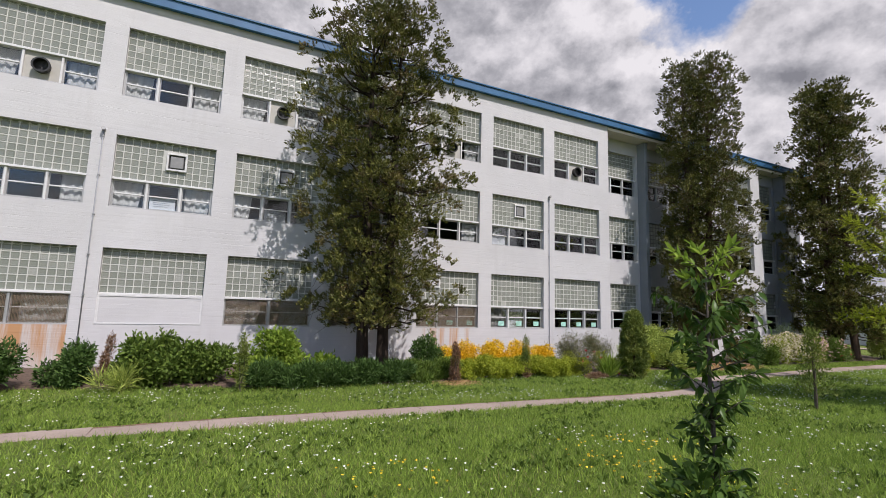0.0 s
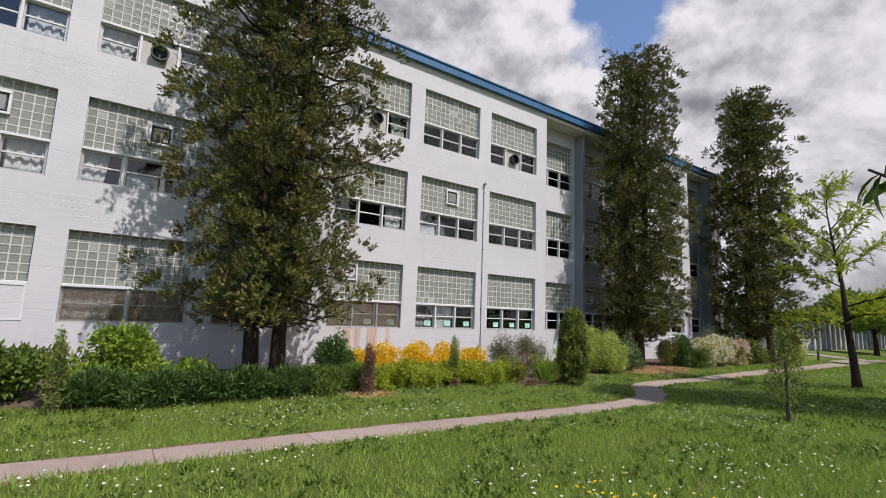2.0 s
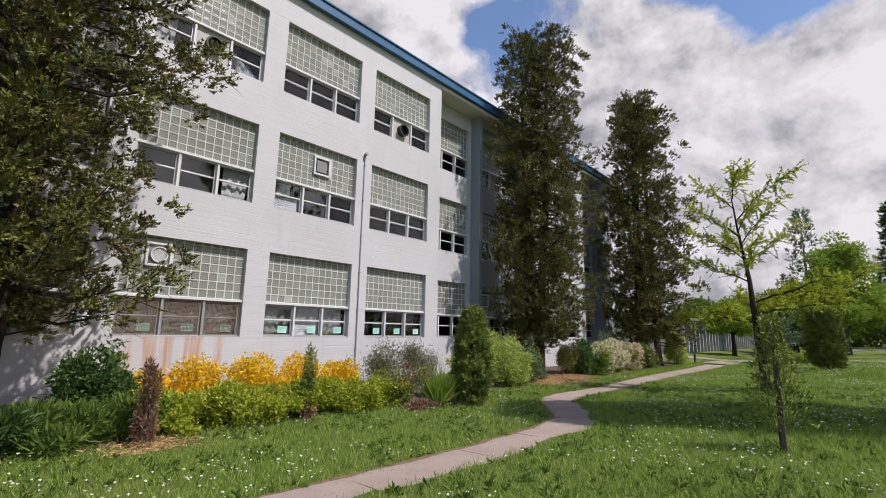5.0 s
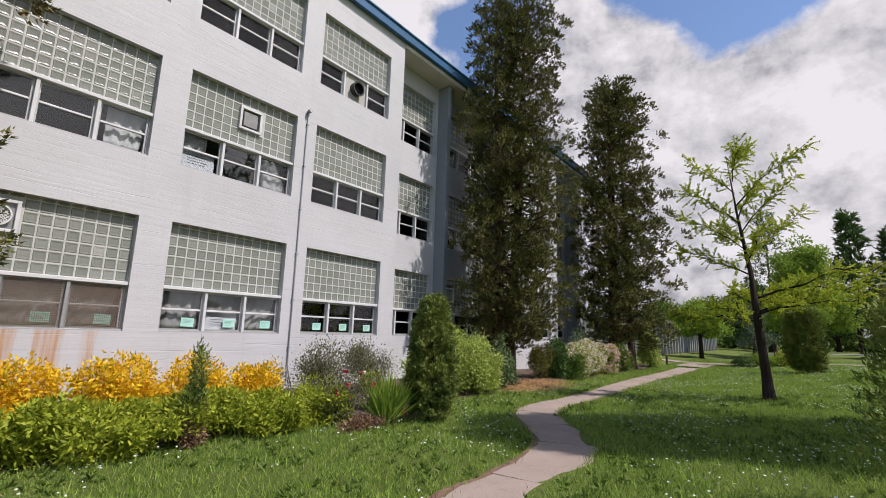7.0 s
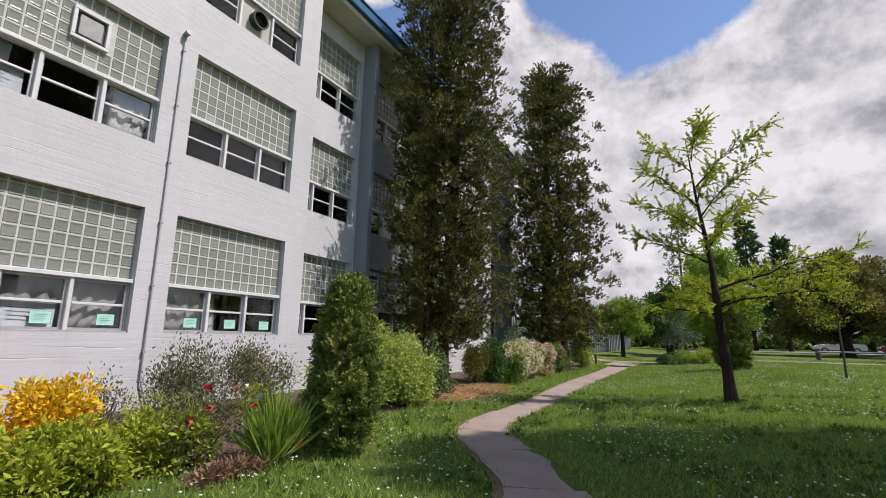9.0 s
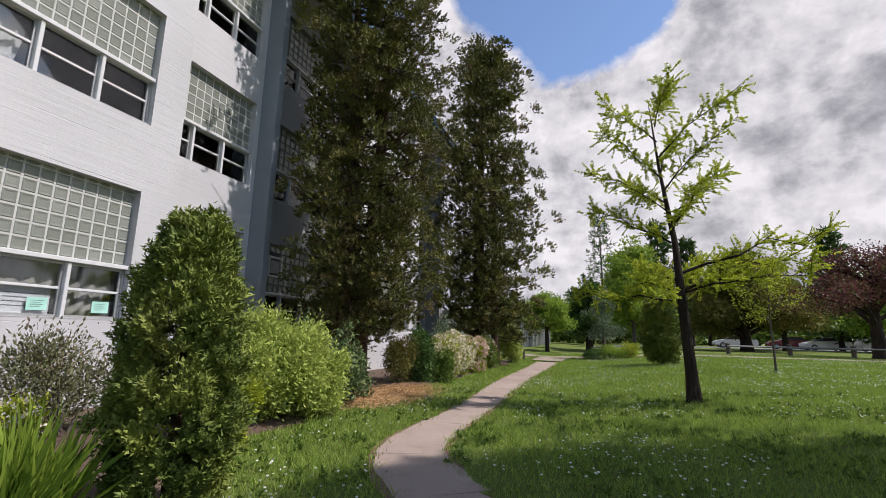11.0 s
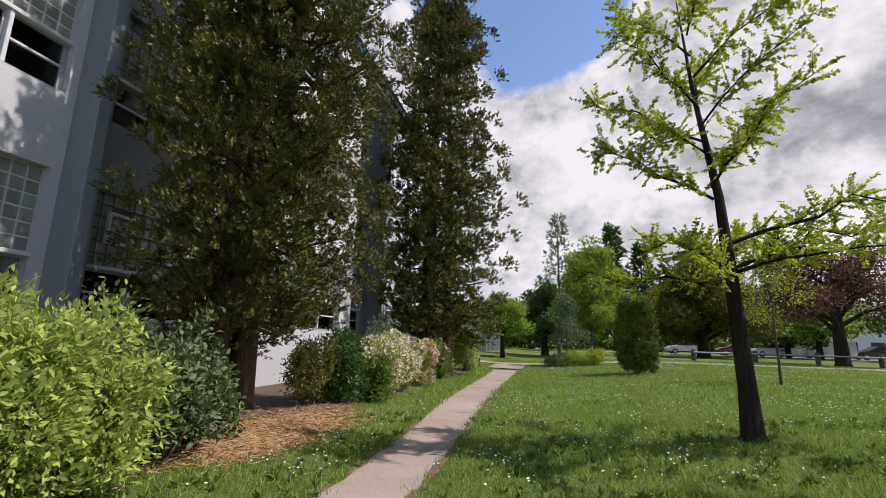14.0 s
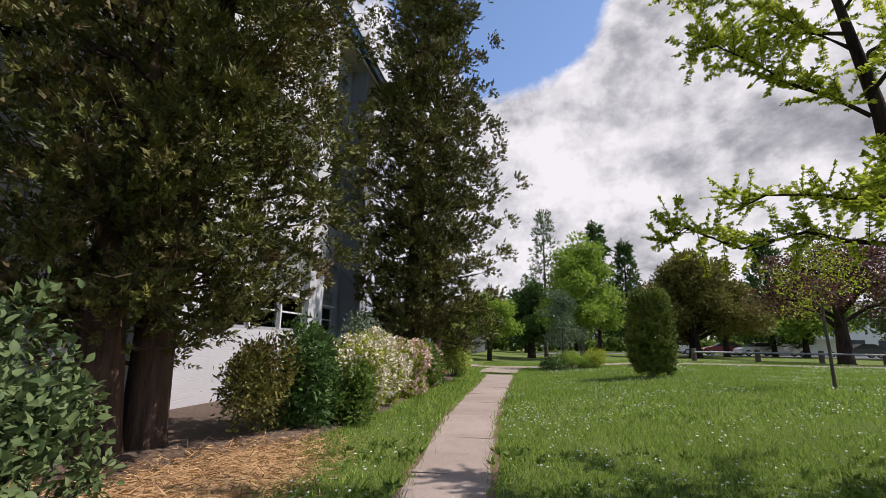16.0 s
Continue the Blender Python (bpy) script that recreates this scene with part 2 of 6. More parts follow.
def clear_glass():
    m = Mat("window_glass", 0.03, 0, 0.5)
    nt = m.nt
    tr, gl, mx, fr = (nt.nodes.new("ShaderNode" + k) for k in ("BsdfTransparent", "BsdfGlossy", "MixShader", "Fresnel"))
    tr.inputs[0].default_value = (0.80, 0.82, 0.82, 1)
    gl.inputs["Roughness"].default_value = 0.02
    fr.inputs[0].default_value = 1.7
    m.link(fr.outputs[0], mx.inputs[0])
    m.link(tr.outputs[0], mx.inputs[1])
    m.link(gl.outputs[0], mx.inputs[2])
    m.link(mx.outputs[0], m.out.inputs[0])
    return m.m


def wire_mesh():
    """A fine woven wire screen: thin wires with holes between them."""
    m = Mat("rusty_wire_screen", 0.7, 0.3)
    m.colour((0.22, 0.165, 0.12))
    x, y, z = m.xyz()
    grid = m.math("MAXIMUM", m.math("LESS_THAN", m.math("FRACT", m.math("MULTIPLY", x, 36.0)), 0.24), m.math("LESS_THAN", m.math("FRACT", m.math("MULTIPLY", z, 36.0)), 0.24))
    m.link(grid, m.b.inputs["Alpha"])
    return m.m


PAINT, SOIL, CONCRETE = wall_paint(), grass_ground(), concrete_path()
# this grey is darkened to hold the shade of the recessed walls
GREY_AND_SHADE = plain("grey_paint_with_shade", (0.27, 0.28, 0.295), 0.65, vary=0.08, scale=1.2, bump=0.2)
# fin colour: blue-grey made darker in place of shade from the conifers
PIER = plain("blue_grey_concrete_with_shade", (0.23, 0.25, 0.27), 0.65, vary=0.08, scale=1.2, bump=0.2)
SOFFIT = plain("cream_soffit_paint", (0.62, 0.58, 0.50), 0.7, vary=0.06, scale=1.0)
BLUE = plain("blue_painted_metal", (0.032, 0.115, 0.235), 0.45, 0.0, 0.14, 2.0)
ROOFING = plain("grey_roofing", (0.16, 0.16, 0.165), 0.9)
MORTAR = plain("pale_mortar", (0.47, 0.47, 0.44), 0.85)
BLOCK, GLASS, SCREEN = glass_block(), clear_glass(), wire_mesh()
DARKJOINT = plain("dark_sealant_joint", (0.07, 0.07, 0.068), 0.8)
ALU = plain("weathered_aluminium", (0.42, 0.42, 0.42), 0.45, 0.6, 0.1, 14)
WHITE = plain("white_enamel", (0.60, 0.60, 0.60), 0.5, 0, 0.06, 6)
BEIGE = plain("beige_panel_paint", (0.40, 0.385, 0.35), 0.6, 0, 0.08, 4)
DARK = plain("dark_rubber_metal", (0.03, 0.03, 0.03), 0.5, 0.2)
GREYMETAL = plain("dull_grey_metal", (0.25, 0.25, 0.245), 0.5, 0.5)
CURTAIN = plain("grey_white_curtain", (0.68, 0.68, 0.69), 0.9, 0, 0.12, 4)
CURTAIN_DARK = plain("grey_curtain", (0.40, 0.39, 0.38), 0.9, 0, 0.15, 4)
# plaster coloured dark so that the rooms look unlit
ROOM = plain("room_plaster_with_shade", (0.17, 0.165, 0.155), 0.9)
MINT = plain("mint_paper", (0.36, 0.66, 0.56), 0.8, 0, 0.05)
PAPER = plain("white_paper", (0.78, 0.80, 0.86), 0.8, 0, 0.04)
BARK_DARK = bark("dark_fissured_bark", (0.012, 0.009, 0.007), (0.060, 0.045, 0.036))
BARK_RED = bark("reddish_fibrous_bark", (0.035, 0.022, 0.016), (0.13, 0.085, 0.062))
BARK_GREY = bark("grey_brown_bark", (0.05, 0.043, 0.036), (0.16, 0.14, 0.12))
CONIFER = needle_mat("olive_conifer_needles", (0.055, 0.072, 0.018), (0.215, 0.203, 0.043), (0.21, 0.13, 0.068))
CEDAR = needle_mat("green_cedar_sprays", (0.085, 0.13, 0.024), (0.27, 0.31, 0.055), (0.20, 0.19, 0.05))
LOCUST = leaf_mat("yellow_green_locust_leaves", (0.24, 0.33, 0.03), (0.54, 0.58, 0.06), None, 0, 0.5)
LIME = leaf_mat("fresh_green_leaves", (0.11, 0.20, 0.025), (0.30, 0.40, 0.06), None, 0, 0.45)
MIDGREEN = leaf_mat("mid_green_leaves", (0.050, 0.095, 0.016), (0.165, 0.235, 0.045), None, 0, 0.3)
DEEPGREEN = leaf_mat("deep_green_leaves", (0.028, 0.062, 0.015), (0.095, 0.165, 0.042), None, 0, 0.25)
BLUEGREEN = leaf_mat("blue_green_leaves", (0.055, 0.085, 0.050), (0.15, 0.20, 0.115), None, 0, 0.25)
GOLD = leaf_mat("golden_yellow_leaves", (0.62, 0.36, 0.012), (0.90, 0.62, 0.03), (0.30, 0.33, 0.03), 0.15, 0.35)
CHARTREUSE = leaf_mat("variegated_pale_leaves", (0.14, 0.22, 0.032), (0.52, 0.58, 0.15), None, 0, 0.4)
YELLOWGREEN = leaf_mat("yellow_green_hedge_leaves", (0.10, 0.155, 0.012), (0.44, 0.48, 0.05), None, 0, 0.35)
BRONZE = leaf_mat("bronze_dead_twigs", (0.11, 0.058, 0.038), (0.30, 0.185, 0.11), None, 0, 0.2)
PLUM = leaf_mat("purple_plum_leaves", (0.055, 0.022, 0.022), (0.15, 0.062, 0.055), (0.14, 0.16, 0.05), 0.25, 0.35)
GRASS = leaf_mat("grass_blades", (0.068, 0.135, 0.018), (0.335, 0.455, 0.085), (0.26, 0.24, 0.10), 0.06, 0.4, 0.6)
GLOSSLEAF = leaf_mat("glossy_dark_cherry_leaves", (0.030, 0.065, 0.012), (0.085, 0.145, 0.030), None, 0, 0.3, 0.35)
VERGE = plain("red_brown_soil", (0.15, 0.085, 0.055), 0.95, 0, 0.4, 10, 0.8)
OLIVE = leaf_mat("olive_brown_leaves", (0.055, 0.070, 0.016), (0.23, 0.215, 0.055), (0.22, 0.13, 0.04), 0.2, 0.25, 0.6)
VIBURNUM = leaf_mat("rounded_dull_green_leaves", (0.050, 0.085, 0.032), (0.165, 0.215, 0.085), None, 0, 0.25, 0.5)
TAN = plain("tan_faded_blossom", (0.42, 0.30, 0.13), 0.8, 0, 0.25, 30)
STALK = leaf_mat("dry_tan_stalks", (0.27, 0.155, 0.072), (0.58, 0.38, 0.19), (0.14, 0.08, 0.04), 0.2, 0.1, 0.8)
TWIGGY = leaf_mat("dull_olive_leaves", (0.060, 0.072, 0.034), (0.19, 0.195, 0.095), (0.20, 0.13, 0.10), 0.15, 0.2, 0.6)
PETAL = plain("white_petals", (0.68, 0.69, 0.60), 0.7, 0, 0.05)
PINK = plain("pale_pink_petals", (0.62, 0.42, 0.38), 0.7, 0, 0.2, 20)
CREAM = plain("cream_petals", (0.68, 0.60, 0.46), 0.7, 0, 0.12, 20)
YOLK = plain("yellow_petals", (0.72, 0.50, 0.02), 0.7, 0, 0.1)
REDP = plain("red_petals", (0.45, 0.012, 0.02), 0.6, 0, 0.15)
STRAW = plain("dry_straw_mulch", (0.33, 0.20, 0.095), 0.95, 0, 0.35, 16, 0.8)
MULCH = plain("dark_bark_mulch", (0.085, 0.055, 0.038), 0.95, 0, 0.4, 14, 0.8)
WOODPOST = plain("weathered_post_wood", (0.085, 0.065, 0.05), 0.9, 0, 0.3, 12, 0.5)
ASPHALT = plain("asphalt", (0.16, 0.16, 0.16), 0.9, 0, 0.15, 6, 0.3)

# ---- builders ----


def smooth(a, b, v):
    u = min(1.0, max(0.0, (v - a) / (b - a)))
    return u * u * (3 - 2 * u)


def ground_z(x, y):
    """The lawn falls from the camera's start to the path, and rises a little to the wall."""
    return -0.02 - 0.010 * min(max(x, 0), 18) - 0.36 * smooth(3.5, 10.5, y) + 0.15 * smooth(11, 15, y) + 0.15 * smooth(28, 50, x)


def box(bm, x0, x1, y0, y1, z0, z1, bevel=0.0):
    vs = [bm.verts.new((x, y, z)) for z in (z0, z1) for y in (y0, y1) for x in (x0, x1)]
    fs = [bm.faces.new([vs[i] for i in f]) for f in ((0, 2, 3, 1), (4, 5, 7, 6), (0, 1, 5, 4), (2, 6, 7, 3), (0, 4, 6, 2), (1, 3, 7, 5))]
    if bevel:
        es = list({e for f in fs for e in f.edges})
        bmesh.ops.bevel(bm, geom=es, offset=bevel, segments=1, affect="EDGES")
    return bm


def tube(bm, pts, radii, sides=7, cap=True):
    """A tapered limb along points."""
    pts = [Vector(p) for p in pts]
    rings = []
    for i, p in enumerate(pts):
        d = (pts[min(i + 1, len(pts) - 1)] - pts[max(i - 1, 0)]).normalized()
        a = d.orthogonal().normalized() if abs(d.z) < 0.9 else Vector((1, 0, 0)).cross(d).normalized()
        b = d.cross(a)
        rings.append([bm.verts.new(p + (a * math.cos(k * math.tau / sides) + b * math.sin(k * math.tau / sides)) * radii[i]) for k in range(sides)])
    for r0, r1 in zip(rings, rings[1:]):
        for k in range(sides):
            bm.faces.new((r0[k], r0[(k + 1) % sides], r1[(k + 1) % sides], r1[k]))
    if cap:
        bm.faces.new(rings[-1])
        bm.faces.new(rings[0][::-1])
    return bm


def as_object(name, bm, material, parent=None, shade=False):
    me = bpy.data.meshes.new(name)
    bmesh.ops.recalc_face_normals(bm, faces=bm.faces)
    bm.to_mesh(me)
    bm.free()
    me.materials.append(material)
    if shade:
        me.shade_smooth()
    ob = new(name, me)
    ob.parent = parent
    return ob


def part(name, bm, material, parent, label="", shade=False):
    return tagged(as_object(name, bm, material, parent, shade), label)


def quick(name, verts, faces, material, parent=None):
    me = bpy.data.meshes.new(name)
    me.from_pydata(verts, [], faces)
    me.materials.append(material)
    ob = new(name, me)
    ob.parent = parent
    return ob


def thing(name, at, label, category, group="", kind="", turn=0.0):
    ob = new(name)
    ob.empty_display_size = 0.2
    ob.matrix_basis = pose(*at, 0, 0, turn)
    return tagged(ob, label, category, group, kind)


def unit(v):
    return v / np.maximum(np.linalg.norm(v, axis=1, keepdims=True), 1e-6)


def leaves(name, base, way, length, width, material, parent=None, rng=None, fold=0.25, blade=False):
    """Many single leaves: each a folded four-sided blade from its base along its way."""
    n = len(base)
    way = unit(way)
    side = unit(np.cross(way, rng.normal(size=(n, 3))))
    up = np.cross(side, way)
    length = np.broadcast_to(np.asarray(length, float).reshape(-1, 1), (n, 1))
    width = np.broadcast_to(np.asarray(width, float).reshape(-1, 1), (n, 1))
    mid = base + way * length * 0.45 + up * width * fold
    v = np.empty((n, 4, 3))
    v[:, 0], v[:, 1], v[:, 2], v[:, 3] = base, mid + side * width * 0.5, base + way * length, mid - side * width * 0.5
    if blade:
        v = np.stack([base + side * width * 0.5, base + way * length, base - side * width * 0.5], 1)
    k = v.shape[1]
    me = bpy.data.meshes.new(name)
    me.vertices.add(k * n)
    me.vertices.foreach_set("co", v.reshape(-1).astype(np.float32))
    me.loops.add(k * n)
    me.loops.foreach_set("vertex_index", np.arange(k * n, dtype=np.int32))
    me.polygons.add(n)
    me.polygons.foreach_set("loop_start", np.arange(0, k * n, k, dtype=np.int32))
    me.update(calc_edges=True)
    me.materials.append(material)
    ob = new(name, me)
    ob.parent = parent
    return ob


def spray(rng, centres, out, each, spread, reach):
    """Bases and ways of leaves that burst from clump centres, mostly along out."""
    c = np.repeat(centres, each, axis=0)
    o = np.repeat(unit(out), each, axis=0)
    base = c + rng.normal(size=c.shape) * reach
    way = o + rng.normal(size=c.shape) * spread
    return base, way


def shaped_leaves(name, base, way, length, width, material, parent, rng, droop=0.5):
    """Leaves with a midrib fold, a pointed tip and a bend, for plants that stand close to the path walked."""
    n = len(base)
    way = unit(np.asarray(way, float))
    side = unit(np.cross(way, rng.normal(size=(n, 3)) * 0.6 + np.array((0, 0, 1.0))))
    up = np.cross(side, way)
    length, width = np.asarray(length, float).reshape(-1, 1), np.asarray(width, float).reshape(-1, 1)
    base = np.asarray(base, float)
    rows = []
    for s, w in ((0.0, 0.06), (0.22, 0.72), (0.50, 1.0), (0.78, 0.62), (1.0, 0.02)):
        mid = base + way * length * s - up * length * droop * s * s * 0.5
        lift = up * width * w * 0.16
        rows.append((mid - side * width * w * 0.5 + lift, mid, mid + side * width * w * 0.5 + lift))
    v = np.stack([q for r in rows for q in r], 1).reshape(-1, 3)
    k = len(rows)
    quads = [(3 * i + j, 3 * i + j + 1, 3 * i + j + 4, 3 * i + j + 3) for i in range(k - 1) for j in range(2)]
    f = (np.arange(n)[:, None, None] * 3 * k + np.array(quads)[None]).reshape(-1)
    me = bpy.data.meshes.new(name)
    me.vertices.add(len(v))
    me.vertices.foreach_set("co", v.reshape(-1).astype(np.float32))
    me.loops.add(len(f))
    me.loops.foreach_set("vertex_index", f.astype(np.int32))
    me.polygons.add(len(f) // 4)
    me.polygons.foreach_set("loop_start", np.arange(0, len(f), 4, dtype=np.int32))
    me.update(calc_edges=True)
    me.shade_smooth()
    me.materials.append(material)
    ob = new(name, me)
    ob.parent = parent
    return ob


def lathe_y(bm, profile, sides=22):
    """A body of revolution about the y axis through (radius, y) pairs."""
    rings = [[bm.verts.new((r * math.cos(k * math.tau / sides), y, r * math.sin(k * math.tau / sides))) for k in range(sides)] for r, y in profile]
    for a, b in zip(rings, rings[1:]):
        for k in range(sides):
            bm.faces.new((a[k], a[(k + 1) % sides], b[(k + 1) % sides], b[k]))
    return bm

# ---- ground and path ----


def steps(lo, hi, near_lo, near_hi, step):
    xs = list(np.arange(near_lo, near_hi + 0.01, step))
    d, x = step, near_hi
    while x < hi:
        d *= 1.5
        x += d
        xs.append(x)
    d, x = step, near_lo
    while x > lo:
        d *= 1.5
        x -= d
        xs.insert(0, x)
    return xs


def build_ground():
    xs, ys = steps(-700, 900, -12, 56, 0.5), steps(-700, 700, -6, 18, 0.5)
    vs = [(x, y, ground_z(x, y) + 0.025 * noise.noise(Vector((x * 0.8, y * 0.8, 0)))) for y in ys for x in xs]
    n = len(xs)
    fs = [(j * n + i, j * n + i + 1, (j + 1) * n + i + 1, (j + 1) * n + i) for j in range(len(ys) - 1) for i in range(n - 1)]
    ob = quick("ground", vs, fs, SOIL)
    ob.data.shade_smooth()
    return tagged(ob, "mown green lawn soil with daisies, gently falling", "lawn", kind="structure")


PATH = ((-14, 8.45, 0.62), (-2.3, 8.35, 0.64), (1.2, 8.38, 0.64), (5.4, 8.36, 0.64), (8.4, 8.30, 0.66), (10.0, 8.33, 0.70), (11.4, 8.42, 0.76), (12.5, 8.72, 0.82), (13.3, 9.15, 0.86),
        (14.2, 9.85, 0.86), (15.1, 10.45, 0.82), (16.1, 10.74, 0.76), (18.0, 10.80, 0.72), (20.5, 10.86, 0.74), (24.3, 11.10, 0.86), (29.0, 11.15, 0.95), (36.0, 11.2, 1.1))


def path_at(s):
    """Centre, sideways direction and half width at s, the count of points passed."""
    i = min(int(s), len(PATH) - 2)
    u = s - i
    p = [Vector(PATH[min(max(k, 0), len(PATH) - 1)][:2]) for k in (i - 1, i, i + 1, i + 2)]
    w = PATH[i][2] * (1 - u) + PATH[i + 1][2] * u
    c = 0.5 * (2 * p[1] + (p[2] - p[0]) * u + (2 * p[0] - 5 * p[1] + 4 * p[2] - p[3]) * u * u + (3 * p[1] - p[0] - 3 * p[2] + p[3]) * u ** 3)
    d = 0.5 * ((p[2] - p[0]) + 2 * (2 * p[0] - 5 * p[1] + 4 * p[2] - p[3]) * u + 3 * (3 * p[1] - p[0] - 3 * p[2] + p[3]) * u * u)
    d.normalize()
    return c, Vector((-d.y, d.x)), w / 2


def path_samples(step=0.3):
    """Points a fixed walk apart along the whole path."""
    out, last = [], None
    for k in range((len(PATH) - 1) * 400):
        c, side, half = path_at(k / 400)
        if last is None or (c - last).length >= step:
            out.append((c, side, half))
            last = c
    return out


TRACK = path_samples()


def off_path(x, y):
    """How far a place lies outside the path's edge."""
    return min(math.hypot(x - c.x, y - c.y) - h for c, s, h in TRACK)


def build_path():
    root = thing("path", (0, 0, 0), "narrow worn concrete footpath winding through the lawn", "path", kind="structure")
    rng = random.Random(4)
    k = 0
    while k < len(TRACK) - 2:
        n = min(rng.choice((5, 6, 6, 7)), len(TRACK) - 1 - k)
        bm = bmesh.new()
        rows = []
        tilt = rng.uniform(-0.008, 0.008)
        for j in range(n + 1):
            c, s, h = TRACK[k + j]
            shrink = 0.005 if j in (0, n) else 0.0
            fwd = Vector((s.y, -s.x)) * (shrink if j == 0 else -shrink)
            row = []
            for e in (-1, -0.35, 0.35, 1):
                jag = rng.uniform(-0.035, 0.03) if abs(e) == 1 else 0
                q = c + s * (e * h + (jag if e > 0 else -jag)) + fwd
                z = ground_z(c.x, c.y) + 0.020 + tilt * e
                row.append((bm.verts.new((q.x, q.y, z)), bm.verts.new((q.x, q.y, z - 0.09))))
            rows.append(row)
        for a, b in zip(rows, rows[1:]):
            for i in range(3):
                bm.faces.new((a[i][0], b[i][0], b[i + 1][0], a[i + 1][0]))
            bm.faces.new((a[0][0], a[0][1], b[0][1], b[0][0]))
            bm.faces.new((a[3][1], a[3][0], b[3][0], b[3][1]))
        for r, flip in ((rows[0], 1), (rows[-1], -1)):
            for i in range(3):
                bm.faces.new((r[i][0], r[i + 1][0], r[i + 1][1], r[i][1]))
        part("slab", bm, CONCRETE, root)
        k += n
    return root


build_ground()
build_path()

# ---- school building ----
FACE, BAY, FIRST, WIDE = 15.48, 3.125, -2.78, 2.55
STOREYS = ((0.92, 3.02), (4.17, 6.24), (7.40, 9.48))
LETTERS = "YZABCDEFG"


def wall_with_openings(name, x0, x1, z0, z1, face, thick, holes, material, label):
    """An upright wall along x with rectangular openings cut through it."""
    bm = bmesh.new()
    xs = sorted({x0, x1, *(h[0] for h in holes), *(h[1] for h in holes)})
    zs = sorted({z0, z1, *(h[2] for h in holes), *(h[3] for h in holes)})
    cache = {}

    def v(x, y, z):
        if (x, y, z) not in cache:
            cache[(x, y, z)] = bm.verts.new((x, y, z))
        return cache[(x, y, z)]

    def solid(i, k):
        if not (0 <= i < len(xs) - 1 and 0 <= k < len(zs) - 1):
            return False
        cx, cz = (xs[i] + xs[i + 1]) / 2, (zs[k] + zs[k + 1]) / 2
        return not any(a < cx < b and c < cz < d for a, b, c, d in holes)

    back = face + thick
    for i in range(len(xs) - 1):
        for k in range(len(zs) - 1):
            if not solid(i, k):
                continue
            a, b, c, d = xs[i], xs[i + 1], zs[k], zs[k + 1]
            bm.faces.new((v(a, face, c), v(b, face, c), v(b, face, d), v(a, face, d)))
            bm.faces.new((v(b, back, c), v(a, back, c), v(a, back, d), v(b, back, d)))
            if not solid(i - 1, k):
                bm.faces.new((v(a, back, c), v(a, face, c), v(a, face, d), v(a, back, d)))
            if not solid(i + 1, k):
                bm.faces.new((v(b, face, c), v(b, back, c), v(b, back, d), v(b, face, d)))
            if not solid(i, k - 1):
                bm.faces.new((v(a, back, c), v(b, back, c), v(b, face, c), v(a, face, c)))
            if not solid(i, k + 1):
                bm.faces.new((v(a, face, d), v(b, face, d), v(b, back, d), v(a, back, d)))
    return tagged(as_object(name, bm, material), label, "wall", kind="structure")


def bay_x(letter):
    return FIRST + BAY * (LETTERS.index(letter) - LETTERS.index("B"))


MAIN = [(bay_x(c), bay_x(c) + WIDE, lo, hi) for c in LETTERS for lo, hi in STOREYS]
wall_with_openings("wall_south", -16.0, 16.0, -0.7, 10.32, FACE, 0.32, MAIN, PAINT, "white painted board-marked concrete school wall with three storeys of openings")

# recessed bays beyond the main front, each between piers
RECESS = ((16.12, 18.54, 16.18), (19.42, 22.1, 16.32))
wall_with_openings("wall_recess", 16.0, 18.72, -0.7, 10.13, 16.18, 0.28, [(RECESS[0][0], RECESS[0][1], lo, hi) for lo, hi in STOREYS], PAINT, "white painted recessed concrete wall")
# the recesses from here on get their shade from the greyer wall colour
wall_with_openings("wall_recess_second", 18.74, 22.45, -0.7, 10.13, 16.32, 0.28, [(RECESS[1][0], RECESS[1][1], lo, hi) for lo, hi in STOREYS], GREY_AND_SHADE, "recessed concrete wall with its shade put into the grey colour")
wall_with_openings("wall_forward", 22.6, 27.6, -0.7, 10.30, FACE, 0.5, [(23.3, 26.9, lo, hi) for lo, hi in STOREYS], PAINT, "white painted concrete wall behind conifers")
wall_with_openings("wall_recess_third", 27.6, 30.1, -0.7, 10.13, 16.02, 0.28, [(27.75, 29.9, lo, hi) for lo, hi in STOREYS], GREY_AND_SHADE, "recessed concrete wall with its shade put into the grey colour")
wall_with_openings("wall_recess_fourth", 30.1, 33.0, -0.7, 10.13, 16.25, 0.28, [(30.9, 32.7, lo, hi) for lo, hi in STOREYS], GREY_AND_SHADE, "recessed concrete wall with its shade put into the grey colour")
for name, x0, x1, y0, y1, z1, mt in (("wall_return", 22.45, 22.6, FACE, 16.32, 10.13, PAINT), ("wall_return_east", 27.6, 27.72, FACE + 0.004, 16.02, 10.13, PAINT), ("wall_east", 32.9, 33.2, 16.25, 30.0, 10.3, GREY_AND_SHADE),
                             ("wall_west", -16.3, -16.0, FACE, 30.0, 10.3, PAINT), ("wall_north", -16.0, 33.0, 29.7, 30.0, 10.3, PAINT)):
    tagged(as_object(name, box(bmesh.new(), x0, x1, y0, y1, -0.7, z1), mt), "painted concrete wall of the school", "wall", kind="structure")
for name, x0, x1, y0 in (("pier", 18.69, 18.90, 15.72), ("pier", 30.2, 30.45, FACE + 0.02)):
    tagged(as_object(name, box(bmesh.new(), x0, x1, y0, 16.6, -0.7, 10.13, 0.012), PIER), "plain full-height concrete fin, blue-grey with conifer shade in its colour", "pier", kind="structure")
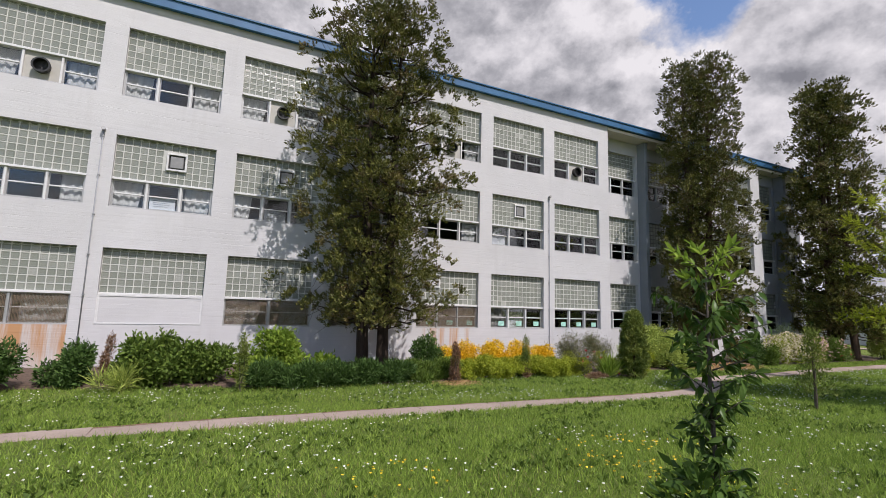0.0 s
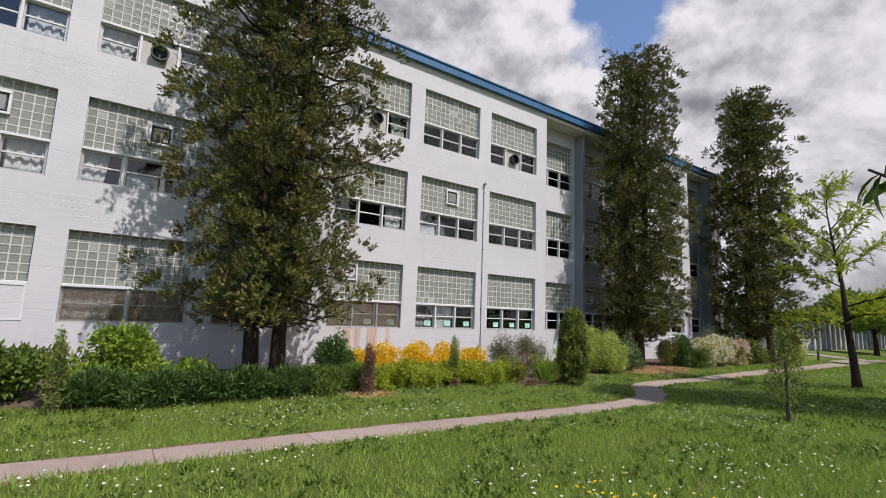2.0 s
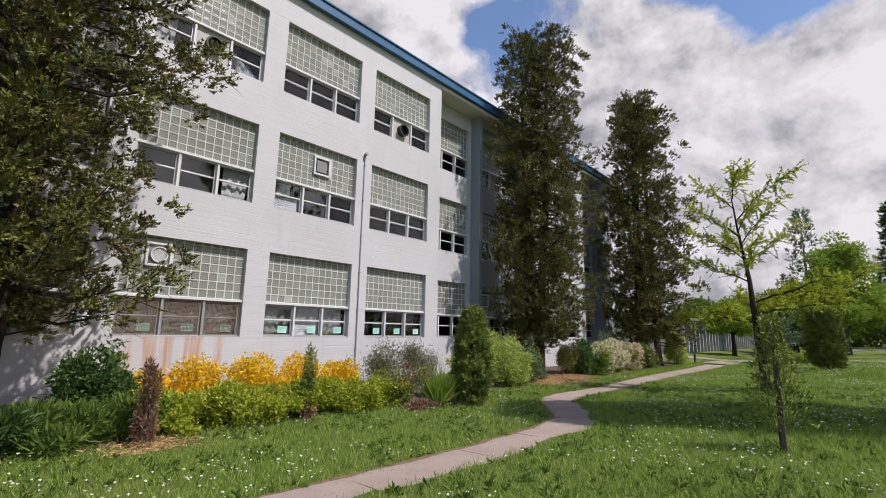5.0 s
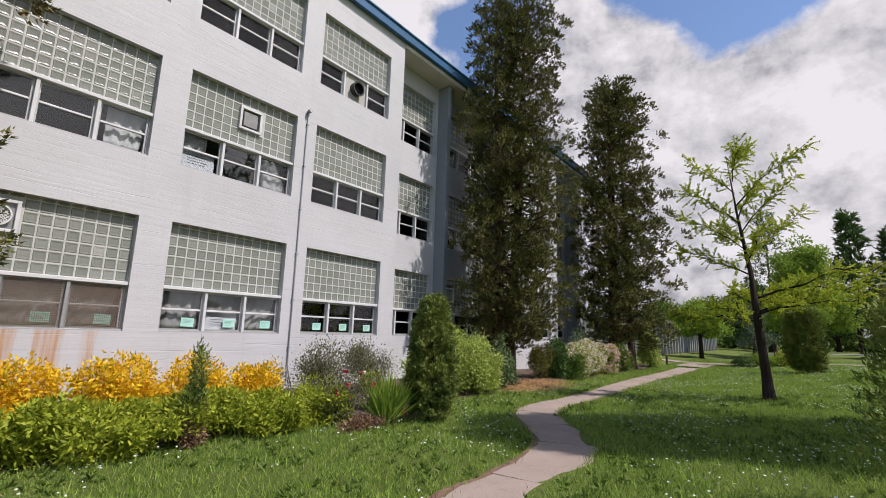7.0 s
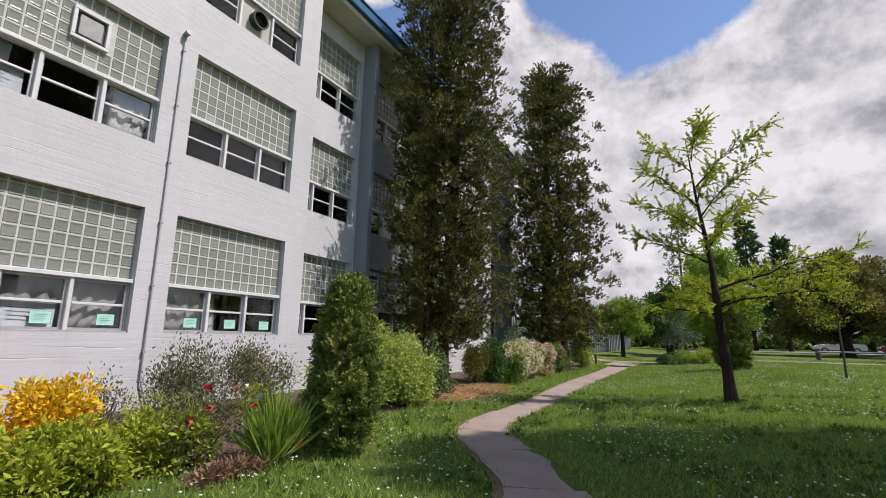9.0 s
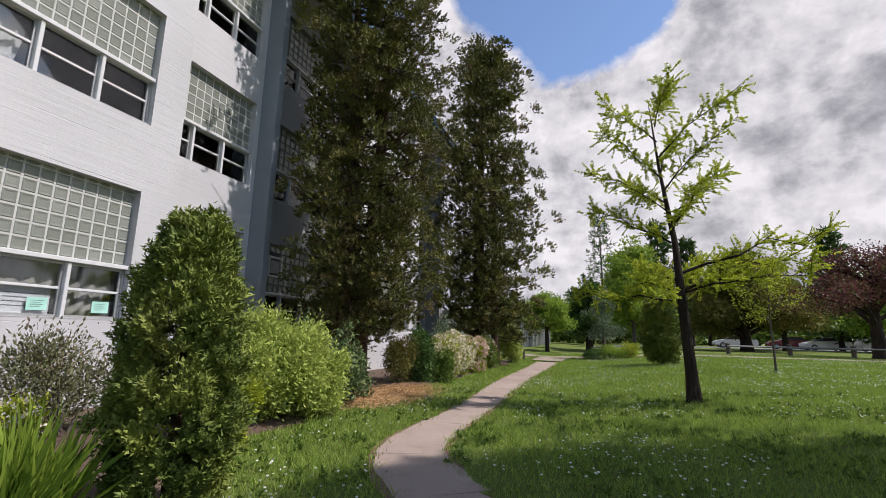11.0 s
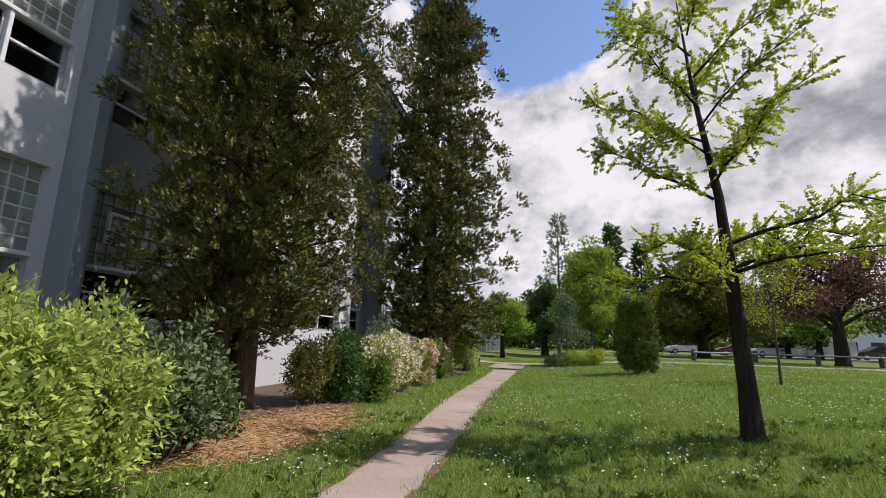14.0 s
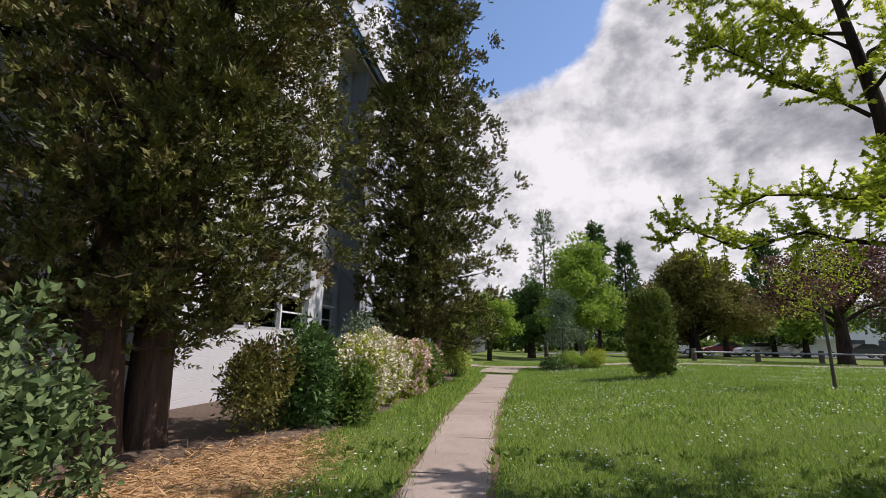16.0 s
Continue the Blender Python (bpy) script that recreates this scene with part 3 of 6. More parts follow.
for x0, x1, y1 in ((16.0, 22.6, 16.6), (27.6, 33.0, 16.6)):
    tagged(as_object("soffit", box(bmesh.new(), x0, x1, FACE - 0.03, y1, 10.14, 10.28), SOFFIT), "cream painted roof soffit over the recess", "soffit", kind="structure")
bm = bmesh.new()
box(bm, -16.4, 33.3, FACE - 0.02, 30.0, 10.33, 10.52)
tagged(as_object("roof", bm, ROOFING), "flat grey school roof", "roof", kind="structure")
bm = bmesh.new()
box(bm, -16.4, 33.3, FACE - 0.16, FACE - 0.03, 10.30, 10.60, 0.012)
box(bm, -16.4, 33.3, FACE - 0.20, FACE - 0.03, 10.58, 10.64, 0.008)
tagged(as_object("fascia", bm, BLUE), "long blue painted metal roof fascia", "fascia", kind="structure")
# floors and back of the rooms, which the windows look into; indoor shade is in their colour
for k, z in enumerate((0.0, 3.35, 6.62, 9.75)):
    tagged(as_object("floor_slab", box(bmesh.new(), -15.9, 32.8, 16.6, 29.6, z - 0.12, z), ROOM), "interior floor slab coloured dark for an unlit room", "floor", kind="structure")
tagged(as_object("wall_inner", box(bmesh.new(), -15.9, 32.8, 20.2, 20.4, -0.1, 9.9), ROOM), "inner wall of the classrooms coloured dark for unlit rooms", "wall", kind="structure")


def block_mesh(w, h):
    """One glass block: a pillowed face with a rounded rim."""
    bm = bmesh.new()
    rings = []
    for inset, y in ((0.0, 0.05), (0.003, 0.010), (0.016, 0.0), (0.045, 0.006)):
        rings.append([bm.verts.new((sx * (w / 2 - inset), y, sz * (h / 2 - inset))) for sx, sz in ((-1, -1), (1, -1), (1, 1), (-1, 1))])
    for a, b in zip(rings, rings[1:]):
        for i in range(4):
            bm.faces.new((a[i], a[(i + 1) % 4], b[(i + 1) % 4], b[i]))
    bm.faces.new(rings[-1])
    me = bpy.data.meshes.new("block")
    bm.to_mesh(me)
    bm.free()
    me.materials.append(BLOCK)
    return me


BLOCKS = {}


def glass_blocks(root, w, z0, z1, depth, skip=None, dark=False):
    """Rows of glass blocks from z0 up to z1, the top row cut by the lintel; skip leaves a place for a vent."""
    cols = max(2, round(w / 0.200))
    pitch, gap = w / cols, 0.012
    rows = math.ceil((z1 - z0) / pitch - 0.12)
    for r in range(rows):
        lo, hi = z0 + r * pitch, min(z0 + (r + 1) * pitch, z1)
        key = (round(pitch, 3), round(hi - lo, 3))
        if key not in BLOCKS:
            BLOCKS[key] = block_mesh(pitch - gap, hi - lo - gap)
        for c in range(cols):
            x, z = (c + 0.5) * pitch, (lo + hi) / 2
            if skip and skip[0] < x < skip[1] and skip[2] < z < skip[3]:
                continue
            ob = new("block", BLOCKS[key])
            ob.parent = root
            ob.location = (x, depth, z)
    bm = bmesh.new()
    cells = [(0, w, z0, z1)] if not skip else [(0, skip[0], z0, z1), (skip[1], w, z0, z1), (skip[0], skip[1], z0, skip[2]), (skip[0], skip[1], skip[3], z1)]
    for a, b, c, d in cells:
        if b - a > 0.01 and d - c > 0.01:
            box(bm, a, b, depth + 0.007, depth + 0.09, c, d)
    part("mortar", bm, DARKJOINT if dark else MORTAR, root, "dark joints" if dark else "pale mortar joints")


def sash(root, x0, x1, z0, z1, y, glazed=True, screen=False):
    """One light of a steel window: frame, middle rail and two panes."""
    f = 0.035
    zm = z0 + (z1 - z0) * 0.52
    bm = bmesh.new()
    box(bm, x0, x0 + f, y, y + 0.05, z0, z1)
    box(bm, x1 - f, x1, y, y + 0.05, z0, z1)
    box(bm, x0 + f, x1 - f, y, y + 0.05, z0, z0 + f)
    box(bm, x0 + f, x1 - f, y, y + 0.05, z1 - f, z1)
    fr = part("sash_frame", bm, ALU, root)
    part("rail", box(bmesh.new(), x0 + f, x1 - f, y - 0.012, y + 0.045, zm - 0.018, zm + 0.018, 0.004), WHITE, fr, "white middle rail")
    for a, b in ((z0 + f, zm - 0.018), (zm + 0.018, z1 - f)):
        p = part("pane", box(bmesh.new(), x0 + f, x1 - f, y + 0.02, y + 0.026, a, b), GLASS, fr)
        p.visible_shadow = False


def round_fan(at, r):
    """A dark round exhaust hood."""
    root = thing("exhaust_fan", at, "dark round exhaust fan hood on a beige window panel", "fan", "window fans")
    part("hood", lathe_y(bmesh.new(), ((r * 0.92, 0.02), (r * 0.92, -0.13), (r, -0.13), (r, -0.17), (r * 0.80, -0.17), (r * 0.80, -0.01))), DARK, root)
    part("grille", lathe_y(bmesh.new(), ((r * 0.80, -0.012), (0.001, -0.012))), DARK, root)
    for k in range(4):
        b = bmesh.new()
        box(b, -r * 0.1, r * 0.1, -0.05, -0.045, 0.02, r * 0.75)
        ob = part("blade", b, DARK, root)
        ob.rotation_euler = (0, k * math.pi / 2, 0)
    return root


def square_vent(at, s):
    root = thing("wall_vent", at, "square white framed vent set into glass blocks", "vent", "block vents")
    bm = bmesh.new()
    for a, b, c, d in ((-s, s, s - 0.055, s), (-s, s, -s, -s + 0.055), (-s, -s + 0.055, -s + 0.055, s - 0.055), (s - 0.055, s, -s + 0.055, s - 0.055)):
        box(bm, a, b, -0.06, 0.03, c, d, 0.006)
    part("frame", bm, WHITE, root, "white frame")
    t = s - 0.06
    part("flap", box(bmesh.new(), -t * 0.82, t * 0.82, -0.035, -0.005, -t * 0.82, t * 0.82, 0.01), GREYMETAL, root, "grey metal flap")
    part("backing", box(bmesh.new(), -t, t, 0.0, 0.02, -t, t), DARK, root)
    return root


def mesh_vent(at, s):
    root = thing("round_vent", at, "white framed round fan guard in glass blocks", "vent", "block vents")
    bm = bmesh.new()
    for a, b, c, d in ((-s, s, s - 0.05, s), (-s, s, -s, -s + 0.05), (-s, -s + 0.05, -s + 0.05, s - 0.05), (s - 0.05, s, -s + 0.05, s - 0.05)):
        box(bm, a, b, -0.05, 0.03, c, d, 0.006)
    part("frame", bm, WHITE, root, "white frame")
    part("backing", box(bmesh.new(), -s + 0.05, s - 0.05, 0.0, 0.02, -s + 0.05, s - 0.05), GREYMETAL, root)
    r = s * 0.66
    part("rim", lathe_y(bmesh.new(), ((r, 0.0), (r, -0.07), (r * 0.86, -0.07), (r * 0.86, -0.005))), WHITE, root, "white rim")
    bm = bmesh.new()
    for k in range(-4, 5):
        h = math.sqrt(max(0, r * r * 0.7 - (k * r * 0.2) ** 2))
        if h > 0.02:
            box(bm, k * r * 0.2 - 0.007, k * r * 0.2 + 0.007, -0.05, -0.04, -h, h)
            box(bm, -h, h, -0.046, -0.036, k * r * 0.2 - 0.007, k * r * 0.2 + 0.007)
    ob = part("guard", bm, WHITE, root, "white wire guard")
    ob.rotation_euler = (0, radians(45), 0)
    return root


def curtain(at, w, h, seed, dark=False, hem=True):
    """A gathered curtain with folds and a scalloped hem."""
    rng = random.Random(seed)
    n, rows = max(8, int(w / 0.035)), 7
    vs, fs = [], []
    ph = rng.uniform(0, 6)
    for j in range(rows + 1):
        for i in range(n + 1):
            u = i / n
            pull = 1 - 0.14 * (j / rows) ** 2
            fold = 0.028 * math.sin(u * w * 30 + ph + 0.6 * math.sin(u * 9)) * (0.4 + 0.6 * j / rows) + 0.012 * math.sin(u * 51 + ph)
            drop = h * j / rows
            if hem and j == rows:
                drop -= 0.03 * abs(math.sin(u * w * 14 + ph))
            vs.append((u * w * pull, fold, h - drop))
    for j in range(rows):
        for i in range(n):
            a = j * (n + 1) + i
            fs.append((a, a + 1, a + n + 2, a + n + 1))
    ob = quick("curtain", vs, fs, CURTAIN_DARK if dark else CURTAIN)
    ob.data.shade_smooth()
    ob.location = at
    sol = ob.modifiers.new("thick", "SOLIDIFY")
    sol.thickness = 0.004
    return tagged(ob, "gathered grey curtain hanging inside a window" if dark else "gathered whitish curtain hanging inside a window", "curtain", "classroom curtains")


def notice(at, w, h, material=None):
    bm = box(bmesh.new(), 0, w, 0, 0.003, 0, h)
    ob = as_object("notice", bm, material or MINT)
    ob.matrix_basis = pose(*at, 0, random.uniform(-2, 2), 0)
    for k in range(4):
        part("text_line", box(bmesh.new(), w * 0.15, w * (0.8 - 0.12 * (k % 2)), -0.003, -0.001, h * (0.75 - 0.16 * k), h * (0.78 - 0.16 * k)), GREYMETAL, ob)
    return tagged(ob, "mint green printed notice taped inside a window" if not material else "white sheet of paper inside a window", "notice", "window notices")


WINDOWS = 0


def window(x, face, w, z0, z1, lights=3, fan=False, vent=None, round_hole=None, panel=False, screen=False, sheets=0, drapes="both", share=0.60, boxes=(), dark=False):
    """A glass-block window over a low band of opening lights."""
    global WINDOWS
    WINDOWS += 1
    root = thing("window_%d" % WINDOWS, (x, face, z0), "glass block window over a band of aluminium sashes", "window", kind="structure")
    h = z1 - z0
    zb = h * (1 - share)
    skip = None
    d = 0.13
    if vent is not None:
        skip = (vent * w - 0.27, vent * w + 0.27, zb + 0.42, zb + 0.96)
    if round_hole is not None:
        skip = (round_hole * w - 0.26, round_hole * w + 0.26, zb + 0.62, zb + 1.14)
    glass_blocks(root, w, zb + 0.03, h, d, skip, dark)
    part("transom", box(bmesh.new(), 0.0, w, 0.035, d + 0.08, zb - 0.035, zb + 0.028, 0.006), WHITE, root, "white painted transom")
    part("sill", box(bmesh.new(), 0.002, w - 0.002, 0.03, 0.32, -0.005, 0.028, 0.005), ALU, root)
    if panel:
        part("blank_panel", box(bmesh.new(), 0.05, w - 0.05, 0.035, 0.10, 0.06, zb - 0.06), PAINT, root, "white blank infill panel")
        bm = bmesh.new()
        for a, b, c, e in ((0, 0.05, 0.03, zb - 0.036), (w - 0.05, w, 0.03, zb - 0.036), (0.05, w - 0.05, 0.03, 0.06), (0.05, w - 0.05, zb - 0.06, zb - 0.036)):
            box(bm, a, b, 0.02, 0.10, c, e)
        part("panel_frame", bm, WHITE, root)
        return root
    mull = 0.055
    lw = (w - (lights - 1) * mull - 0.06) / lights
    for k in range(lights):
        a = 0.03 + k * (lw + mull)
        if k:
            part("mullion", box(bmesh.new(), a - mull, a, 0.06, 0.20, 0.028, zb - 0.035, 0.006), WHITE if not screen else ALU, root, "pale mullion")
        if fan and k == lights // 2:
            part("fan_panel", box(bmesh.new(), a, a + lw, 0.115, 0.15, 0.03, zb - 0.036), BEIGE, root, "beige metal panel")
            round_fan((x + a + lw / 2, face + 0.11, z0 + zb * 0.5), min(0.21, zb * 0.27))
        else:
            sash(root, a, a + lw, 0.03, zb - 0.036, 0.13)
        if screen:
            b = part("screen", box(bmesh.new(), a + 0.02, a + lw - 0.02, 0.085, 0.088, 0.04, zb - 0.045), SCREEN, root, "fine wire insect screen")
    part("jamb", box(bmesh.new(), 0.0, 0.03, 0.10, 0.22, 0.028, zb - 0.035), ALU, root)
    part("jamb", box(bmesh.new(), w - 0.03, w, 0.10, 0.22, 0.028, zb - 0.035), ALU, root)
    if vent is not None:
        square_vent((x + vent * w, face + d, z0 + zb + 0.69), 0.268)
    if round_hole is not None:
        mesh_vent((x + round_hole * w, face + d, z0 + zb + 0.88), 0.258)
    seed = WINDOWS
    hem = z0 + 0.035
    if drapes in ("both", "left"):
        curtain((x + 0.04, face + 0.235, hem), lw * random.uniform(0.6, 0.95), zb - 0.0, seed)
    if drapes in ("both", "right"):
        cw = lw * random.uniform(0.6, 0.95)
        curtain((x + w - cw - 0.02, face + 0.235, hem), cw, zb - 0.0, seed + 50)
    if drapes == "full":
        curtain((x + 0.04, face + 0.24, hem), w - 0.1, zb - 0.0, seed, True)
    for k in range(sheets):
        a = 0.03 + k * (lw + mull) + lw * 0.52
        notice((x + a, face + 0.135, z0 + 0.11), 0.25, 0.17)
    for k in boxes:
        a = 0.03 + k * (lw + mull)
        notice((x + a + 0.06, face + 0.185, z0 + 0.06), lw * 0.82, zb * 0.42, PAPER)
    return root


SPECIAL = {("A", 2): dict(fan=True), ("C", 2): dict(fan=True), ("E", 2): dict(fan=True), ("G", 2): dict(fan=True),
           ("B", 1): dict(vent=0.60, boxes=(1,)), ("C", 1): dict(vent=0.60, boxes=(1,)), ("F", 1): dict(vent=0.55, boxes=(0,)), ("G", 1): {}, ("E", 1): dict(drapes="right"),
           ("A", 0): dict(screen=True, lights=2), ("B", 0): dict(panel=True), ("C", 0): dict(screen=True, lights=2), ("D", 0): dict(screen=True),
           ("E", 0): dict(round_hole=0.27, screen=True, sheets=3, drapes="full"), ("F", 0): dict(sheets=3, drapes="full", boxes=(1,)), ("G", 0): dict(sheets=3, drapes="full", boxes=(1,))}
for c in LETTERS:
    for k, (lo, hi) in enumerate(STOREYS):
        window(bay_x(c), FACE, WIDE, lo, hi, **SPECIAL.get((c, k), {}))
for x0, x1, y in (*RECESS, (23.3, 26.9, FACE), (27.75, 29.9, 16.02), (30.9, 32.7, 16.25)):
    for k, (lo, hi) in enumerate(STOREYS):
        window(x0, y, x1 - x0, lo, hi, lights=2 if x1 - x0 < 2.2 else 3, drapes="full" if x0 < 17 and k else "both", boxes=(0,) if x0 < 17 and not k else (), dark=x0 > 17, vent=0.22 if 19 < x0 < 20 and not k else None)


def downpipe(x, z0, z1, elbow):
    root = thing("conduit", (x, FACE, z0), "thin grey painted conduit clipped to the wall", "pipe", "wall pipes")
    pts = [(0, -0.035, 0), (0, -0.035, z1 - z0)]
    if elbow:
        pts = [(0.16, -0.05, -0.55), (0.03, -0.04, -0.12)] + pts
    part("pipe", tube(bmesh.new(), pts, [0.016] * len(pts), 8), GREY_AND_SHADE, root, shade=True)
    part("cap", tube(bmesh.new(), [(0, 0.0, z1 - z0), (0, -0.12, z1 - z0 + 0.03)], [0.045, 0.055], 10), GREYMETAL, root)
    k = 0.4
    while k < z1 - z0:
        part("clip", box(bmesh.new(), -0.03, 0.03, -0.055, 0.0, k, k + 0.025), GREY_AND_SHADE, root)
        k += 1.1
    return root


downpipe(bay_x("G") - 0.30, 0.2, 6.45, True)
downpipe(bay_x("B") - 0.30, 0.2, 6.3, False)

# ---- plants ----


def faced_leaves(name, base, way, facing, length, width, material, parent, rng, loose=0.28):
    """Many narrow leaflets whose flat sides look mostly along facing, so that tufts take light as solid masses."""
    n = len(base)
    way = unit(way)
    side = unit(np.cross(way, facing + rng.normal(size=(n, 3)) * loose))
    length, width = np.asarray(length, float).reshape(-1, 1), np.asarray(width, float).reshape(-1, 1)
    v = np.stack([base + side * width * 0.5, base + way * length, base - side * width * 0.5], 1)
    me = bpy.data.meshes.new(name)
    me.vertices.add(3 * n)
    me.vertices.foreach_set("co", v.reshape(-1).astype(np.float32))
    me.loops.add(3 * n)
    me.loops.foreach_set("vertex_index", np.arange(3 * n, dtype=np.int32))
    me.polygons.add(n)
    me.polygons.foreach_set("loop_start", np.arange(0, 3 * n, 3, dtype=np.int32))
    me.update(calc_edges=True)
    me.materials.append(material)
    ob = new(name, me)
    ob.parent = parent
    return ob


def conifer(name, at, height, low, radius, seed, label, branches=120, tufts=4, plumes=12, each=20, leaf=(0.075, 0.024), plume=0.20, pad=0.32, material=CONIFER, stems=((0, 0, 0, 0),), trunk_r=0.2, wall=15.2, profile=None, extra=(), group="", bark_mat=BARK_RED, ragged=0.42, dead=0, inner=0.35):
    """A tall conifer: tapered stems, boughs that droop and turn up, and tufts of upright plumes on them with gaps between.
    stems: foot x, y and top x, y. profile: share of the radius at each share of the height. extra: single boughs x, y, z, compass angle, length."""
    rng = np.random.default_rng(seed)
    root = thing(name, at, label, "tree", group)
    prof = profile or (lambda u: min(1.0, 0.75 + 0.9 * u) * (1 - max(0, (u - 0.25) / 0.75) ** 1.5 * 0.86))
    for sx, sy, tx, ty in stems:
        bm = bmesh.new()
        pts = [(sx, sy, -0.2), (sx, sy, 0.2)] + [(sx + (tx - sx) * u + 0.06 * math.sin(u * 11 + seed), sy + (ty - sy) * u + 0.05 * math.sin(u * 9), height * u) for u in (0.1, 0.25, 0.45, 0.7, 0.97)]
        tube(bm, pts, [trunk_r * 1.55, trunk_r * 1.15, trunk_r, trunk_r * 0.9, trunk_r * 0.72, trunk_r * 0.45, 0.02], 10)
        part("trunk", bm, bark_mat, root, shade=True)
    limb = bmesh.new()
    todo = []
    for k in range(branches):
        u = ((k + 0.5) / branches) ** 1.06
        z = low + (height - low) * u
        az = k * 2.399963 + rng.normal() * 0.3
        swell = 0.90 + ragged * 1.3 * noise.noise(Vector((math.cos(az) * 1.2, math.sin(az) * 1.2, z * 0.62 + seed * 3.1)))
        ln = max(0.25, radius * prof(u) * swell * rng.uniform(0.86, 1.08))
        sx, sy, tx, ty = stems[k % len(stems)]
        ox, oy = sx + (tx - sx) * z / height, sy + (ty - sy) * z / height
        reach = at[1] + oy + math.sin(az) * ln
        if reach > wall:
            ln *= max(0.3, 1 - (reach - wall) / max(0.2, abs(math.sin(az) * ln)))
        todo.append((Vector((ox, oy, z)), az, ln))
    for x, y, z, az, ln in extra:
        todo.append((Vector((x, y, z)), az, ln))
    centres, outs, size = [], [], []
    for o, az, ln in todo:
        d = Vector((math.cos(az), math.sin(az), 0))
        rise = 0.40 if o.z > height * 0.7 else 0.05
        pts = [o + d * (ln * s) + Vector((0, 0, ln * (rise * s - 0.42 * s * (1 - s) + 0.22 * s ** 3))) for s in (0, 0.35, 0.7, 1.0)]
        tube(limb, pts, [0.016 + 0.014 * ln, 0.012 + 0.009 * ln, 0.010, 0.005], 4, False)
        m = max(2, int(round(tufts * (0.4 + 0.6 * ln / radius))))
        for s in np.append(np.linspace(0.48, 1.0, m), rng.uniform(0.15, 0.45, 1 if rng.random() < inner else 0)):
            s = min(1.03, max(0.12, s + rng.normal() * 0.03))
            i = min(2, int(s / 0.35))
            q = pts[i].lerp(pts[i + 1], (s - (0, 0.35, 0.7)[i]) / (0.35, 0.35, 0.3)[i])
            side = Vector((-d.y, d.x, 0)) * rng.normal() * (0.06 + 0.16 * ln * s)
            q = q + side + Vector((0, 0, rng.normal() * 0.05))
            if at[1] + q.y > wall:
                continue
            centres.append(q)
            outs.append(d * 0.75 + side * 0.7 + Vector((0, 0, 0.75)))
            size.append(pad * rng.uniform(0.6, 1.25) * (1.2 - 0.35 * s))
        # bare dead twigs hanging below the lower boughs
        if dead and o.z < height * 0.62 and rng.random() < dead:
            for j in range(4):
                p = pts[1].lerp(pts[3], rng.uniform(0.1, 1.0))
                e = d * rng.uniform(0.15, 0.5) + Vector(rng.normal(size=3)) * 0.22
                tube(limb, [p, p + e * 0.6 + Vector((0, 0, -0.16)), p + e * 1.1 + Vector((0, 0, -0.22))], [0.007, 0.005, 0.002], 3, False)
    tagged(part("bough", limb, bark_mat, root), kind="stuff")
    centres, outs, size = np.array(centres), unit(np.array(outs)), np.array(size)
    # plumes stand out of the upper, outer half of each tuft
    c, o, r = (np.repeat(a, plumes, axis=0) for a in (centres, outs, size))
    d = unit(unit(rng.normal(size=c.shape)) + o * 1.05)
    foot = c + d * (r * rng.uniform(0.45, 0.95, len(c)))[:, None] * np.array((1, 1, 0.75))
    stalk = unit(d * 0.8 + o * 0.4 + rng.normal(size=c.shape) * 0.16)
    reach = plume * rng.uniform(0.6, 1.3, len(c))
    t = rng.random((len(c) * each, 1)) ** 0.85
    foot, stalk, d, reach = (np.repeat(a, each, axis=0) for a in (foot, stalk, d, reach))
    radial = unit(np.cross(stalk, rng.normal(size=stalk.shape)))
    base = foot + stalk * reach[:, None] * t + radial * (0.020 * (1.2 - t))
    way = stalk * 0.75 + radial * (0.95 - 0.55 * t)
    base[:, 1] = np.minimum(base[:, 1], wall + 0.12 - at[1])
    n = len(base)
    faced_leaves("crown", base, way, d + np.array((0, 0, 0.35)), rng.uniform(0.65, 1.25, n) * leaf[0], rng.uniform(0.7, 1.3, n) * leaf[1], material, root, rng)
    return root


